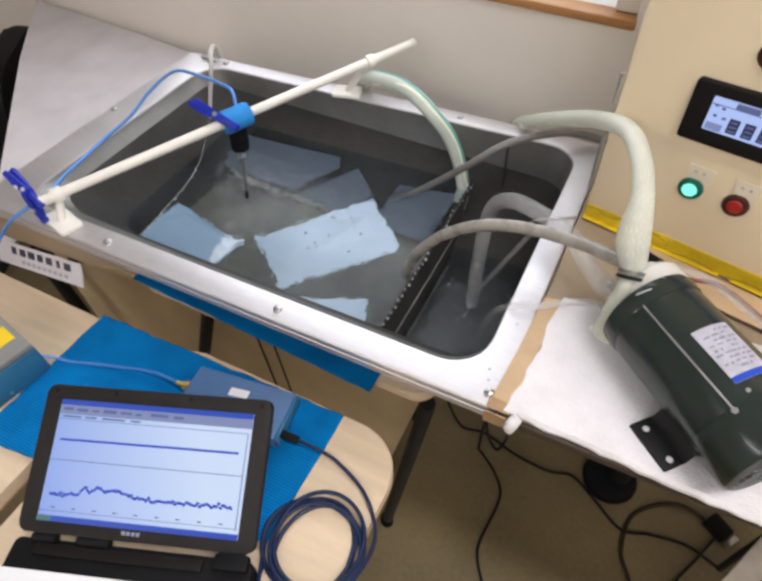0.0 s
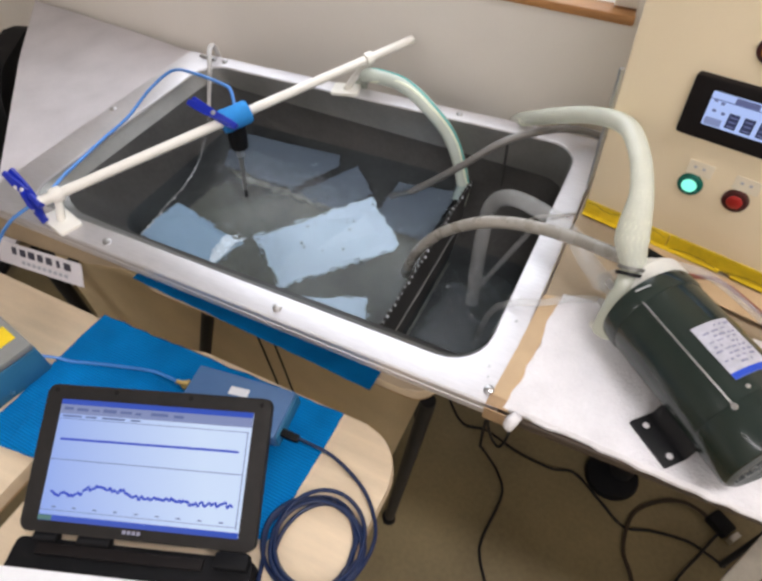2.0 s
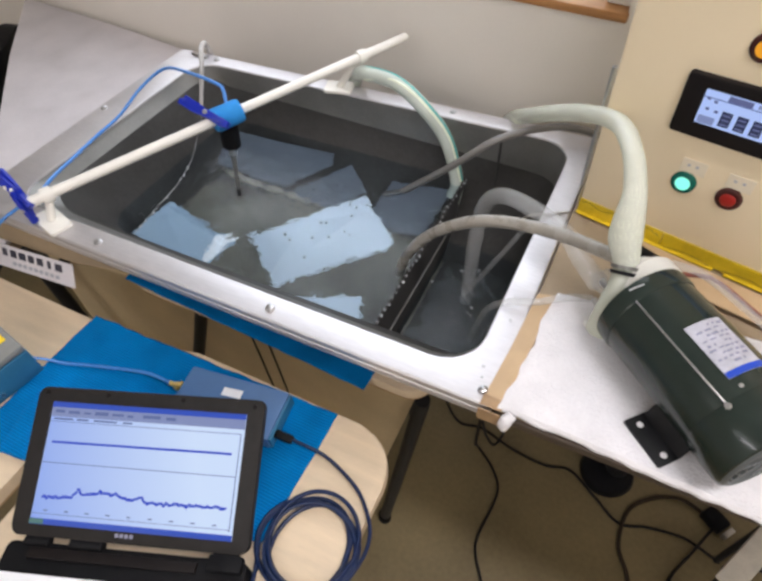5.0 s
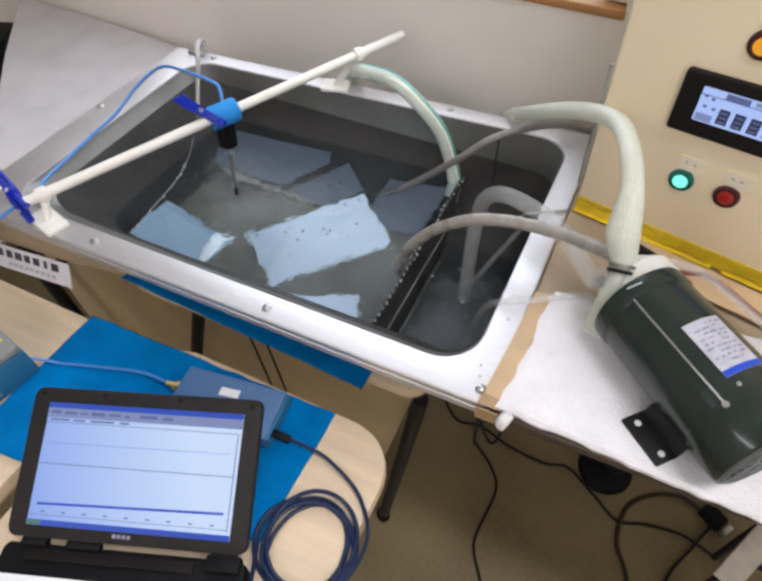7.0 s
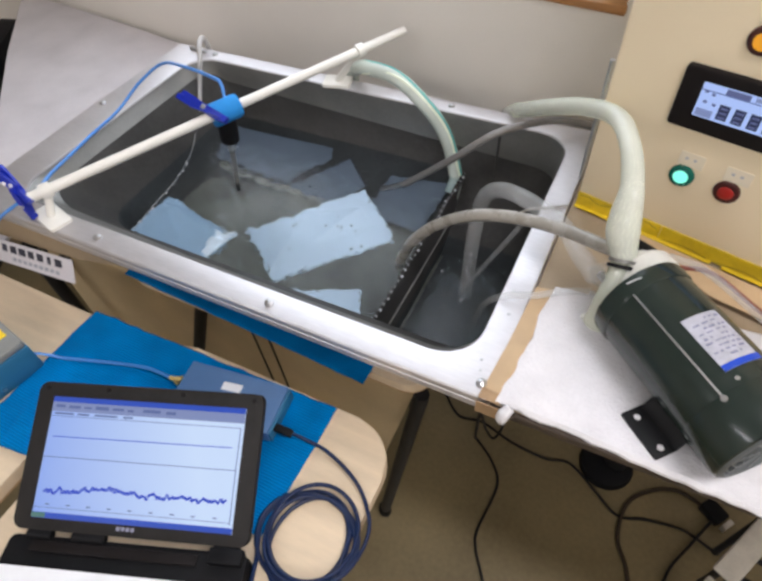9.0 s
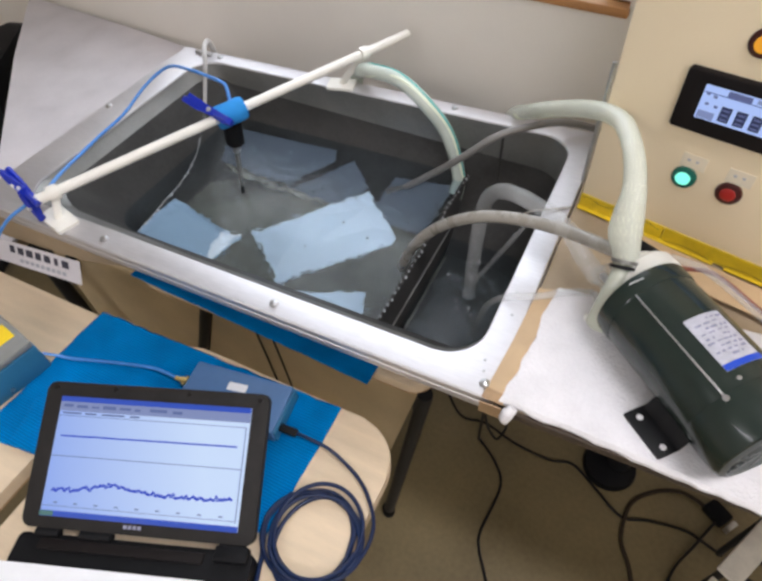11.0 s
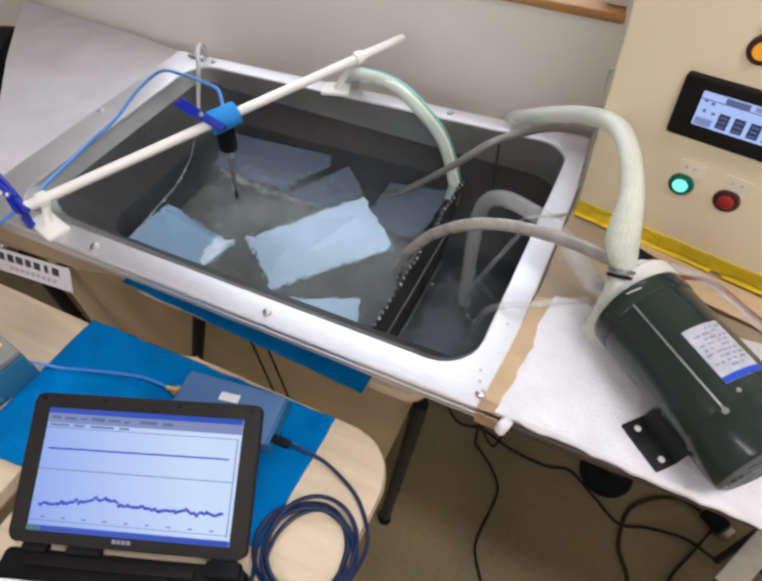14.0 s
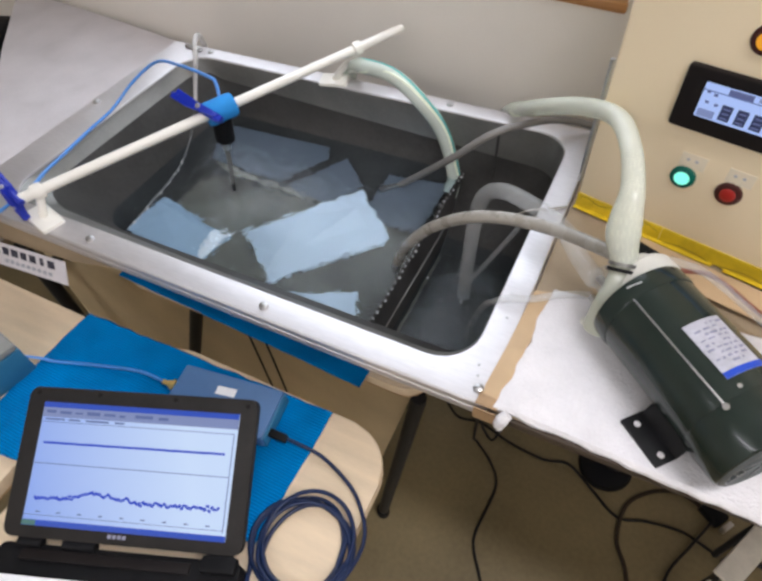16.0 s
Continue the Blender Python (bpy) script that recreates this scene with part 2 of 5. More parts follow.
def screen_glow(m, lo, hi):
    """A backlight that is paler towards one side of the panel."""
    nt = m.node_tree
    tc, sep, rng_, ramp = (nt.nodes.new(k) for k in ("ShaderNodeTexCoord", "ShaderNodeSeparateXYZ", "ShaderNodeMapRange", "ShaderNodeValToRGB"))
    nt.links.new(tc.outputs["Generated"], sep.inputs[0])
    mul = nt.nodes.new("ShaderNodeMath")
    mul.operation = "MULTIPLY_ADD"
    mul.inputs[1].default_value = 0.55
    nt.links.new(sep.outputs[1], mul.inputs[0])
    nt.links.new(sep.outputs[0], mul.inputs[2])
    rng_.inputs["From Max"].default_value = 1.45
    nt.links.new(mul.outputs[0], rng_.inputs[0])
    nt.links.new(rng_.outputs[0], ramp.inputs[0])
    ramp.color_ramp.elements[0].color, ramp.color_ramp.elements[1].color = (*lo, 1), (*hi, 1)
    ramp.color_ramp.elements[1].position = 0.75
    nt.links.new(ramp.outputs[0], nt.nodes["Principled BSDF"].inputs["Emission Color"])


screen_glow(SCREEN_LAPTOP, (0.19, 0.32, 0.80), (0.64, 0.78, 1.0))
SCREEN_TOOL = material("lit_screen_toolbar", (0.30, 0.37, 0.66), 0.3, 0, 0.05, 60, 0, emit=0.75)
SCREEN_MID = material("lit_screen_mid", (0.22, 0.26, 0.55), 0.3, 0, 0.05, 60, 0, emit=0.5)
SCREEN_DARK = material("lit_screen_dark", (0.05, 0.07, 0.20), 0.3, 0, 0.05, 60, 0, emit=0.4)
SCREEN_GREEN = material("lit_screen_green", (0.12, 0.35, 0.30), 0.3, 0, 0.05, 60, 0, emit=0.5)
WATER = water_material()


# ---- mesh helpers ----
def world_of(ob):
    m = ob.matrix_basis.copy()
    while ob.parent:
        ob = ob.parent
        m = ob.matrix_basis @ m
    return m


def part(name, bm, mat, parent=None, label="", smooth=True, turn=True):
    """Link a bmesh, built in world coordinates, as one mesh under a thing or part."""
    me = bpy.data.meshes.new(name)
    if turn:
        bmesh.ops.recalc_face_normals(bm, faces=bm.faces)
    if smooth:
        for f in bm.faces:
            f.smooth = True
        for e in bm.edges:
            if len(e.link_faces) == 2 and e.calc_face_angle(0) > 0.6:
                e.smooth = False
    bm.to_mesh(me)
    bm.free()
    me.materials.append(mat)
    ob = new(name, me)
    if parent:
        me.transform(world_of(parent).inverted())
        ob.parent = parent
    else:
        lo = [min(v.co[i] for v in me.vertices) for i in range(3)]
        hi = [max(v.co[i] for v in me.vertices) for i in range(3)]
        c = Vector(((lo[0] + hi[0]) / 2, (lo[1] + hi[1]) / 2, lo[2]))
        me.transform(Matrix.Translation(-c))
        ob.matrix_basis = Matrix.Translation(c)
    if label:
        ob["label"] = label
    return ob


def thing(name, m, label, category, group="", kind=""):
    ob = new(name)
    ob.empty_display_size = 0.05
    ob.matrix_basis = m if isinstance(m, Matrix) else Matrix.Translation(m)
    return tagged(ob, label, category, group, kind)


def box(size, m, bevel=0.0, bm=None, seg=2):
    """A bevelled block of that size centred at pose m (or a point)."""
    m = m if isinstance(m, Matrix) else Matrix.Translation(m)
    out = bm or bmesh.new()
    tmp = bmesh.new()
    bmesh.ops.create_cube(tmp, size=1, matrix=Matrix.Diagonal((*size, 1)))
    if bevel:
        bmesh.ops.bevel(tmp, geom=tmp.edges[:], offset=bevel, segments=seg, profile=0.5, affect="EDGES")
    tmp.transform(m)
    return merge(out, tmp)


def merge(out, tmp):
    me = bpy.data.meshes.new("tmp")
    tmp.to_mesh(me)
    tmp.free()
    out.from_mesh(me)
    bpy.data.meshes.remove(me)
    return out


def lathe(profile, m, n=32, bm=None):
    """Turn (radius, height) pairs about the z axis of pose m."""
    m = m if isinstance(m, Matrix) else Matrix.Translation(m)
    out = bm or bmesh.new()
    tmp = bmesh.new()
    rings = []
    for r, h in profile:
        if r < 1e-6:
            rings.append([tmp.verts.new((0, 0, h))])
        else:
            rings.append([tmp.verts.new((r * math.cos(2 * math.pi * i / n), r * math.sin(2 * math.pi * i / n), h)) for i in range(n)])
    for a, b in zip(rings, rings[1:]):
        for i in range(n):
            j = (i + 1) % n
            if len(a) == 1 and len(b) > 1:
                tmp.faces.new((a[0], b[i], b[j]))
            elif len(b) == 1 and len(a) > 1:
                tmp.faces.new((a[i], a[j], b[0]))
            elif len(a) > 1:
                tmp.faces.new((a[i], a[j], b[j], b[i]))
    tmp.transform(m)
    return merge(out, tmp)


def axis_pose(a, b):
    """A pose at a whose z axis points to b."""
    a, b = Vector(a), Vector(b)
    return Matrix.Translation(a) @ (b - a).to_track_quat("Z", "Y").to_matrix().to_4x4()


def rod(a, b, r, n=20, bevel=0.0, bm=None):
    h = (Vector(b) - Vector(a)).length
    e = bevel or r * 0.15
    return lathe([(0, 0), (r - e, 0), (r, e), (r, h - e), (r - e, h), (0, h)], axis_pose(a, b), n, bm)


def spline(pts, sub=8):
    p = [Vector(q) for q in pts]
    p = [2 * p[0] - p[1]] + p + [2 * p[-1] - p[-2]]
    out = []
    for i in range(1, len(p) - 2):
        for k in range(sub):
            t = k / sub
            a, b, c, d = p[i - 1], p[i], p[i + 1], p[i + 2]
            out.append(0.5 * (2 * b + (c - a) * t + (2 * a - 5 * b + 4 * c - d) * t * t + (3 * b - a - 3 * c + d) * t ** 3))
    out.append(p[-2])
    return out


def tube(pts, r, n=12, sub=8, bm=None, squash=None):
    """A hose or cable along a smooth line. r: one radius, or one for each given point."""
    out = bm or bmesh.new()
    path = spline(pts, sub)
    rr = [r] * len(path) if isinstance(r, (int, float)) else [float(q) for q in np.interp(np.linspace(0, len(r) - 1, len(path)), range(len(r)), r)]
    up = Vector((0.13, 0.2, 1)).normalized()
    rings = []
    for i, q in enumerate(path):
        d = (path[min(i + 1, len(path) - 1)] - path[max(i - 1, 0)]).normalized()
        side = d.cross(up)
        if side.length < 0.05:
            side = d.cross(Vector((1, 0, 0)))
        side.normalize()
        up = side.cross(d).normalized()
        rings.append([out.verts.new(q + rr[i] * (math.cos(2 * math.pi * k / n) * side + math.sin(2 * math.pi * k / n) * up)) for k in range(n)])
    for a, b in zip(rings, rings[1:]):
        for k in range(n):
            out.faces.new((a[k], a[(k + 1) % n], b[(k + 1) % n], b[k]))
    out.faces.new(rings[0][::-1])
    out.faces.new(rings[-1])
    return out


def prism(outline, z0, z1, bevel=0.0, m=None, bm=None):
    """A plate from a plan outline, between two heights."""
    out = bm or bmesh.new()
    tmp = bmesh.new()
    lo = [tmp.verts.new((x, y, z0)) for x, y in outline]
    hi = [tmp.verts.new((x, y, z1)) for x, y in outline]
    n = len(outline)
    tmp.faces.new(lo[::-1])
    top = tmp.faces.new(hi)
    for i in range(n):
        tmp.faces.new((lo[i], lo[(i + 1) % n], hi[(i + 1) % n], hi[i]))
    if bevel:
        bmesh.ops.bevel(tmp, geom=list(top.edges), offset=bevel, segments=2, profile=0.5, affect="EDGES")
    if m is not None:
        tmp.transform(m)
    return merge(out, tmp)


def rounded(x0, x1, y0, y1, r, n=6):
    """Outline of a rectangle with round corners, anticlockwise from the low corner."""
    pts = []
    for cx, cy, a0 in ((x0 + r, y0 + r, 180), (x1 - r, y0 + r, 270), (x1 - r, y1 - r, 0), (x0 + r, y1 - r, 90)):
        for i in range(n + 1):
            a = radians(a0 + 90 * i / n)
            pts.append((cx + r * math.cos(a), cy + r * math.sin(a)))
    return pts


def loft(loops, close_first=False, close_last=False, bm=None):
    out = bm or bmesh.new()
    rings = [[out.verts.new(p) for p in loop] for loop in loops]
    n = len(rings[0])
    for a, b in zip(rings, rings[1:]):
        for i in range(n):
            out.faces.new((a[i], a[(i + 1) % n], b[(i + 1) % n], b[i]))
    if close_first:
        out.faces.new(rings[0][::-1])
    if close_last:
        out.faces.new(rings[-1])
    return out


def at_z(outline, z):
    return [(x, y, z) for x, y in outline]


# ---- room ----
WALL_TURN = pose(-0.033, 0.94, 0, 0, 0, -7)
WIN_L, WIN_R, WIN_B, WIN_T = -1.25, -0.018, 1.046, 2.0


def room():
    tagged(part("floor", box((7, 7, 0.1), (-0.8, -0.4, -0.05)), FLOOR, None, smooth=False), "tan vinyl floor with faint scuffs", "floor", kind="structure")
    tagged(part("ceiling", box((7, 7, 0.1), (-0.8, -0.4, 2.65)), CEIL, None, smooth=False), "plain white painted ceiling", "ceiling", kind="structure")
    bm = bmesh.new()
    for x0, x1, z0, z1 in ((-4.2, WIN_L, 0, 2.6), (WIN_R, 3.2, 0, 2.6), (WIN_L, WIN_R, 0, WIN_B - 0.017), (WIN_L, WIN_R, WIN_T, 2.6)):
        box((x1 - x0, 0.16, z1 - z0), WALL_TURN @ Matrix.Translation(((x0 + x1) / 2, 0.08, (z0 + z1) / 2)), 0, bm)
    tagged(part("wall_north", bm, WALL, None, smooth=False), "beige painted wall behind the tank with a window", "wall", kind="structure")
    for name, size, c in (("wall_south", (7, 0.12, 2.6), (-0.8, -2.4, 1.3)), ("wall_west", (0.12, 7, 2.6), (-3.6, -0.4, 1.3)), ("wall_east", (0.12, 7, 2.6), (2.4, -0.4, 1.3))):
        tagged(part(name, box(size, c), WALL, None, smooth=False), "plain beige painted wall", "wall", kind="structure")
    win = thing("window_1", WALL_TURN @ Matrix.Translation(((WIN_L + WIN_R) / 2, 0, WIN_B)), "bright window with an orange-brown wooden sill", "window", kind="structure")
    w, mid, tall = WIN_R - WIN_L, (WIN_L + WIN_R) / 2, WIN_T - WIN_B
    part("window_sill", box((w + 0.004, 0.04, 0.0155), WALL_TURN @ Matrix.Translation((mid, 0.012, WIN_B - 0.0085)), 0.003), SILL_WOOD, win, "varnished wooden sill")
    for x in (WIN_L + 0.02, mid, WIN_R - 0.02):
        part("window_frame", box((0.04, 0.04, tall), WALL_TURN @ Matrix.Translation((x, 0.035, WIN_B + tall / 2)), 0.004), PVC, win, "white window frame")
    part("window_frame", box((w, 0.038, 0.04), WALL_TURN @ Matrix.Translation((mid, 0.037, WIN_T - 0.02)), 0.004), PVC, win, "white window frame")
    for x in (-0.25, 0.25):
        part("pane", box((w / 2 - 0.04, 0.006, tall - 0.04), WALL_TURN @ Matrix.Translation((mid + x * w, 0.045, WIN_B + tall / 2))), GLASS_DAY, win, "bright frosted pane", smooth=False)
    area_lamp("window_light", WALL_TURN @ pose(mid, 0.012, WIN_B + tall / 2, -90, 0, 0), w - 0.1, tall - 0.1, 1.5, (0.86, 0.93, 1.0))


def ceiling_lamp(x, y, watts):
    lamp = thing("ceiling_light", (x, y, 2.53), "white fluorescent ceiling light with a long diffuser", "ceiling light", "ceiling lights")
    part("housing", box((1.25, 0.22, 0.05), (x, y, 2.575), 0.006), PVC, lamp)
    part("diffuser", box((1.2, 0.18, 0.03), (x, y, 2.535), 0.01), DIFFUSER, lamp, "glowing white diffuser")
    area_lamp("ceiling_light_glow", pose(x, y, 2.51), 1.2, 0.18, watts, (1.0, 0.975, 0.985))


room()
for cx, cy, watts in ((0.75, 0.05, 24), (-1.3, -1.5, 14), (0.75, -1.5, 21)):
    ceiling_lamp(cx, cy, watts)

# ---- tank ----
RIM = 0.86
WATER_Z, SUMP_Z, BASE_Z = 0.735, 0.634, 0.60
WEIR_X = -0.257


def tank():
    t = thing("water_tank", (-0.5, 0.6, 0.0), "open stainless steel water tank with a folded rim and a weir", "tank")
    inner = lambda left, right, near, far, z: at_z(rounded(-0.888 + left, -0.072 - right, 0.350 + near, 0.846 - far, 0.055), z)
    outer = lambda d, z: at_z(rounded(-0.961 + d, -0.034 - d, 0.310 + d, 0.880 - d, 0.006), z)
    loops = [outer(0.012, RIM - 0.026), outer(0.002, RIM - 0.026), outer(0, RIM - 0.024), outer(0, RIM - 0.0145), outer(0.0015, RIM - 0.013), outer(0, RIM - 0.0115),
             outer(0, RIM - 0.002), outer(0.002, RIM), inner(-0.004, -0.004, -0.004, -0.004, RIM), inner(-0.001, -0.001, -0.001, -0.001, RIM - 0.001), inner(0, 0, 0, 0, RIM - 0.004)]
    part("rim", loft(loops), STEEL, t, "bright brushed steel rim")
    # edge between the lit band above and the painted shade below, higher at left
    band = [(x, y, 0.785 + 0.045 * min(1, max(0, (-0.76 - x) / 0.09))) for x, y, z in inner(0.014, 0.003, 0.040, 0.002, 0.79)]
    part("upper_basin", loft([inner(0, 0, 0, 0, RIM - 0.004), inner(0.003, 0.001, 0.012, 0.001, 0.848), band]), STEEL_DULL, t, "upper band of the basin, painted lighter grey as its lit part")
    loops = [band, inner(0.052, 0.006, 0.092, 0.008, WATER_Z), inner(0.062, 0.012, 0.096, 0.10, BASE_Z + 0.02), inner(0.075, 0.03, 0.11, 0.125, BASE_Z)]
    part("basin", loft(loops), STEEL_BASIN, t, "steel basin with its shade painted in as dark grey")
    part("basin_floor", loft([inner(0.075, 0.03, 0.11, 0.125, BASE_Z), inner(0.12, 0.08, 0.16, 0.17, BASE_Z - 0.0005)], close_last=True), BASIN_FLOOR, t, "mottled grey basin floor")
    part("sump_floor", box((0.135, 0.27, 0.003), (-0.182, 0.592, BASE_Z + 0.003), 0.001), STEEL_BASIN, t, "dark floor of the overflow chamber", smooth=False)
    hull = lambda left, right, near, far, z: at_z(rounded(-0.905 + left, -0.055 - right, 0.335 + near, 0.862 - far, 0.05), z)
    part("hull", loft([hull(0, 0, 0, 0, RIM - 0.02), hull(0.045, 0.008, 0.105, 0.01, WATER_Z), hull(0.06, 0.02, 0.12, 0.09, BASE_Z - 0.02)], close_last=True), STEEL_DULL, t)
    # saw-toothed weir plate
    y0, y1, n = 0.44, 0.842, 30
    outline = [(y0, BASE_Z)]
    for i in range(n):
        a, s = y0 + (y1 - y0) * i / n, (y1 - y0) / n
        outline += [(a, WATER_Z + 0.007), (a + s * 0.3, WATER_Z + 0.007), (a + s * 0.5, WATER_Z - 0.003), (a + s * 0.8, WATER_Z - 0.003)]
    outline += [(y1, WATER_Z + 0.007), (y1, BASE_Z)]
    m = Matrix(((0, 0, 1, 0), (1, 0, 0, 0), (0, 1, 0, 0), (0, 0, 0, 1)))
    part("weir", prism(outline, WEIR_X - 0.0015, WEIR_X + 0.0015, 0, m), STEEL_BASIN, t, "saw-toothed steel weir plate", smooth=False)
    part("ledge", box((0.003, 0.40, 0.002), (WEIR_X + 0.003, 0.64, 0.672), 0.0005), STEEL_DULL, t, "steel strip along the weir")
    part("seam", rod((WEIR_X + 0.06, 0.838, 0.66), (WEIR_X + 0.06, 0.844, 0.85), 0.0025, 8), STEEL_BASIN, t, "welded seam")
    # pale bead draws the bright line of light along the fold
    part("fold", tube([(-0.80, 0.735, 0.617), (-0.7, 0.731, 0.609), (-0.6, 0.729, 0.607), (-0.5, 0.728, 0.607)], 0.0055, 10), FOLD_GLINT, t, "fold of the basin floor with its bright glint painted pale")
    for x, y in ((-0.350, 0.327), (-0.668, 0.327), (-0.049, 0.328), (-0.85, 0.863), (-0.30, 0.863), (-0.945, 0.62)):
        part("bolt", lathe([(0.0065, 0), (0.0065, 0.001), (0.0055, 0.004), (0.003, 0.0055), (0, 0.006)], (x, y, RIM), 14), CHROME, t, "domed steel bolt")
    for x, y in ((-0.058, 0.48), (-0.052, 0.44), (-0.06, 0.36), (-0.056, 0.345), (-0.35, 0.866)):
        part("rivet", lathe([(0.002, 0), (0.002, 0.0008), (0, 0.0016)], (x, y, RIM), 8), CHROME, t)
    for x in (-0.70, -0.3):
        for y in (0.68, 0.80):
            part("leg", rod((x, y, 0), (x, y, BASE_Z - 0.01), 0.016), BLACK_METAL, t, "black steel leg")
    # added board: imitates the brightly lit background seen below the tank
    part("lit_floor_board", prism([(-1.165, 0.003), (-0.315, 0.003), (-0.185, 0.573), (-1.165, 0.573)], -0.456, -0.448, 0, Matrix(((1, 0, 0, 0), (0, 0, -1, 0), (0, 1, 0, 0), (0, 0, 0, 1)))), LIT_FLOOR_TAN, t, "added tan board standing in for the lit background under the tank", smooth=False)
    # brown apron board under the near edge, with a sticker hanging from it
    m = Matrix(((1, 0, 0, 0), (0, 0, -1, 0), (0, 1, 0, 0), (0, 0, 0, 1)))
    part("apron", prism([(-0.955, 0.836), (-1.0, 0.77), (-0.86, 0.782), (-0.74, 0.796), (-0.62, 0.832), (-0.56, 0.836)], -0.318, -0.312, 0, m), APRON, t, "brown board under the rim", smooth=False)
    return t


def sticker():
    s = thing("sticker", (-0.85, 0.302, 0.75), "white sticker with black lettering bars hanging under the rim", "sticker")
    base = Matrix.Translation((-0.85, 0.302, 0.789)) @ pose(0, 0, 0, 62, 0, 0) @ pose(0, 0, 0, 0, 0, 5)
    part("sheet", box((0.215, 0.042, 0.0012), base @ Matrix.Translation((0, -0.021, 0))), SHEET_WHITE, s, smooth=False)
    for i, w in enumerate((0.012, 0.015, 0.017, 0.014, 0.015, 0.008, 0.016)):
        part("letter_bar", box((w, 0.013, 0.0008), base @ Matrix.Translation((-0.062 + 0.0225 * i, -0.013, 0.001))), INK, s, "bold black bar", smooth=False)
    for i in range(9):
        part("small_bar", box((0.008, 0.006, 0.0008), base @ Matrix.Translation((-0.04 + 0.0135 * i, -0.031, 0.001))), INK_GREY, s, "faint grey bar", smooth=False)


def submerged_plate(pts, mat, label, tall=0.006):
    pts3 = [Vector(p) for p in pts]
    n = (pts3[1] - pts3[0]).cross(pts3[2] - pts3[0]).normalized()
    n = n if n.z > 0 else -n
    # a slightly ragged edge
    ring = []
    for a, b in zip(pts3, pts3[1:] + pts3[:1]):
        ring += [a.lerp(b, k / 6) + Vector((random.uniform(-1, 1), random.uniform(-1, 1), 0)) * (0.0008 if k else 0) for k in range(6)]
    bm = loft([ring, [p + n * tall for p in ring]], True, True)
    tagged(part("plate", bm, mat, smooth=False), label, "plate", "plates in the water")


tank()
sticker()
P = BASE_Z + 0.001
submerged_plate([(-0.629, 0.589, P), (-0.508, 0.497, P), (-0.345, 0.688, P), (-0.444, 0.763, 0.654)], PLATE_WHITE, "white plate lying on the tank bottom under water")
submerged_plate([(-0.500, 0.478, P), (-0.40, 0.440, P), (-0.300, 0.440, P), (-0.344, 0.546, P)], PLATE_WHITE, "white plate near the weir under water")
submerged_plate([(-0.815, 0.468, P + 0.070), (-0.664, 0.468, P), (-0.643, 0.565, P), (-0.70, 0.575, P), (-0.812, 0.578, P + 0.065)], PLATE_BLUE, "pale blue plate on the tank bottom under water")
submerged_plate([(-0.704, 0.530, P + 0.016), (-0.658, 0.484, P + 0.012), (-0.640, 0.574, P + 0.012), (-0.692, 0.552, P + 0.02)], FOIL, "crumpled bright foil scrap under water", 0.002)
# three added plates imitate the window's blue-grey reflection in the water
submerged_plate([(-0.815, 0.738, 0.640), (-0.630, 0.735, 0.626), (-0.542, 0.800, 0.700), (-0.548, 0.820, 0.722), (-0.815, 0.812, 0.714)], REFLECTION_GREY, "added blue-grey plate imitating the window's reflection in the water", 0.003)
submerged_plate([(-0.612, 0.732, 0.623), (-0.511, 0.722, 0.612), (-0.445, 0.770, 0.666), (-0.500, 0.809, 0.710)], REFLECTION_GREY, "added blue-grey plate imitating the window's reflection in the water", 0.003)
submerged_plate([(-0.43, 0.722, 0.612), (-0.30, 0.722, 0.612), (-0.272, 0.812, 0.713), (-0.40, 0.80, 0.70)], REFLECTION_GREY, "added blue-grey plate imitating the window's reflection in the water", 0.003)


def water_sheet(name, x0, x1, y0, y1, z, label):
    ob = part(name, loft([at_z(rounded(x0, x1, y0, y1, 0.02), z)], close_last=True), WATER, smooth=False, turn=False)
    ob.visible_shadow = False
    return tagged(ob, label, "water", kind="structure")


water = water_sheet("water_main", -0.845, WEIR_X - 0.0015, 0.425, 0.852, WATER_Z, "clear rippling water in the main basin")
sump = water_sheet("water_sump", WEIR_X + 0.0015, -0.068, 0.425, 0.852, SUMP_Z, "dark rippling water in the overflow chamber")

# foam line where the water meets the left wall and along the weir, in single beads
bead = bmesh.new()
bmesh.ops.create_icosphere(bead, subdivisions=1, radius=1)
bead_mesh = bpy.data.meshes.new("bubble")
for f in bead.faces:
    f.smooth = True
bead.to_mesh(bead_mesh)
bead.free()
bead_mesh.materials.append(BUBBLE)
dark_bead_mesh = bead_mesh.copy()
dark_bead_mesh.materials.clear()
dark_bead_mesh.materials.append(BUBBLE_DARK)


def bubble(x, y, z, r, label, group):
    ob = new("bubble", bead_mesh)
    ob.matrix_basis = Matrix.LocRotScale((x, y, z), Euler((0, 0, random.uniform(0, 3))), (r, r, r * 0.6))
    return tagged(ob, label, "bubble", group)


rng = random.Random(5)
edge = spline([(-0.815, 0.672, 0.738), (-0.791, 0.605, 0.738), (-0.779, 0.526, 0.738), (-0.769, 0.446, 0.737)], 12)
for i, q in enumerate(edge):
    bubble(q.x + rng.uniform(-0.002, 0.003), q.y, WATER_Z + 0.0015, rng.choice((0.0012, 0.0016, 0.002, 0.0034)) * (0.6 + 0.5 * i / len(edge)), "tiny clear bubble clinging to the tube on the water", "bubbles along the tube")
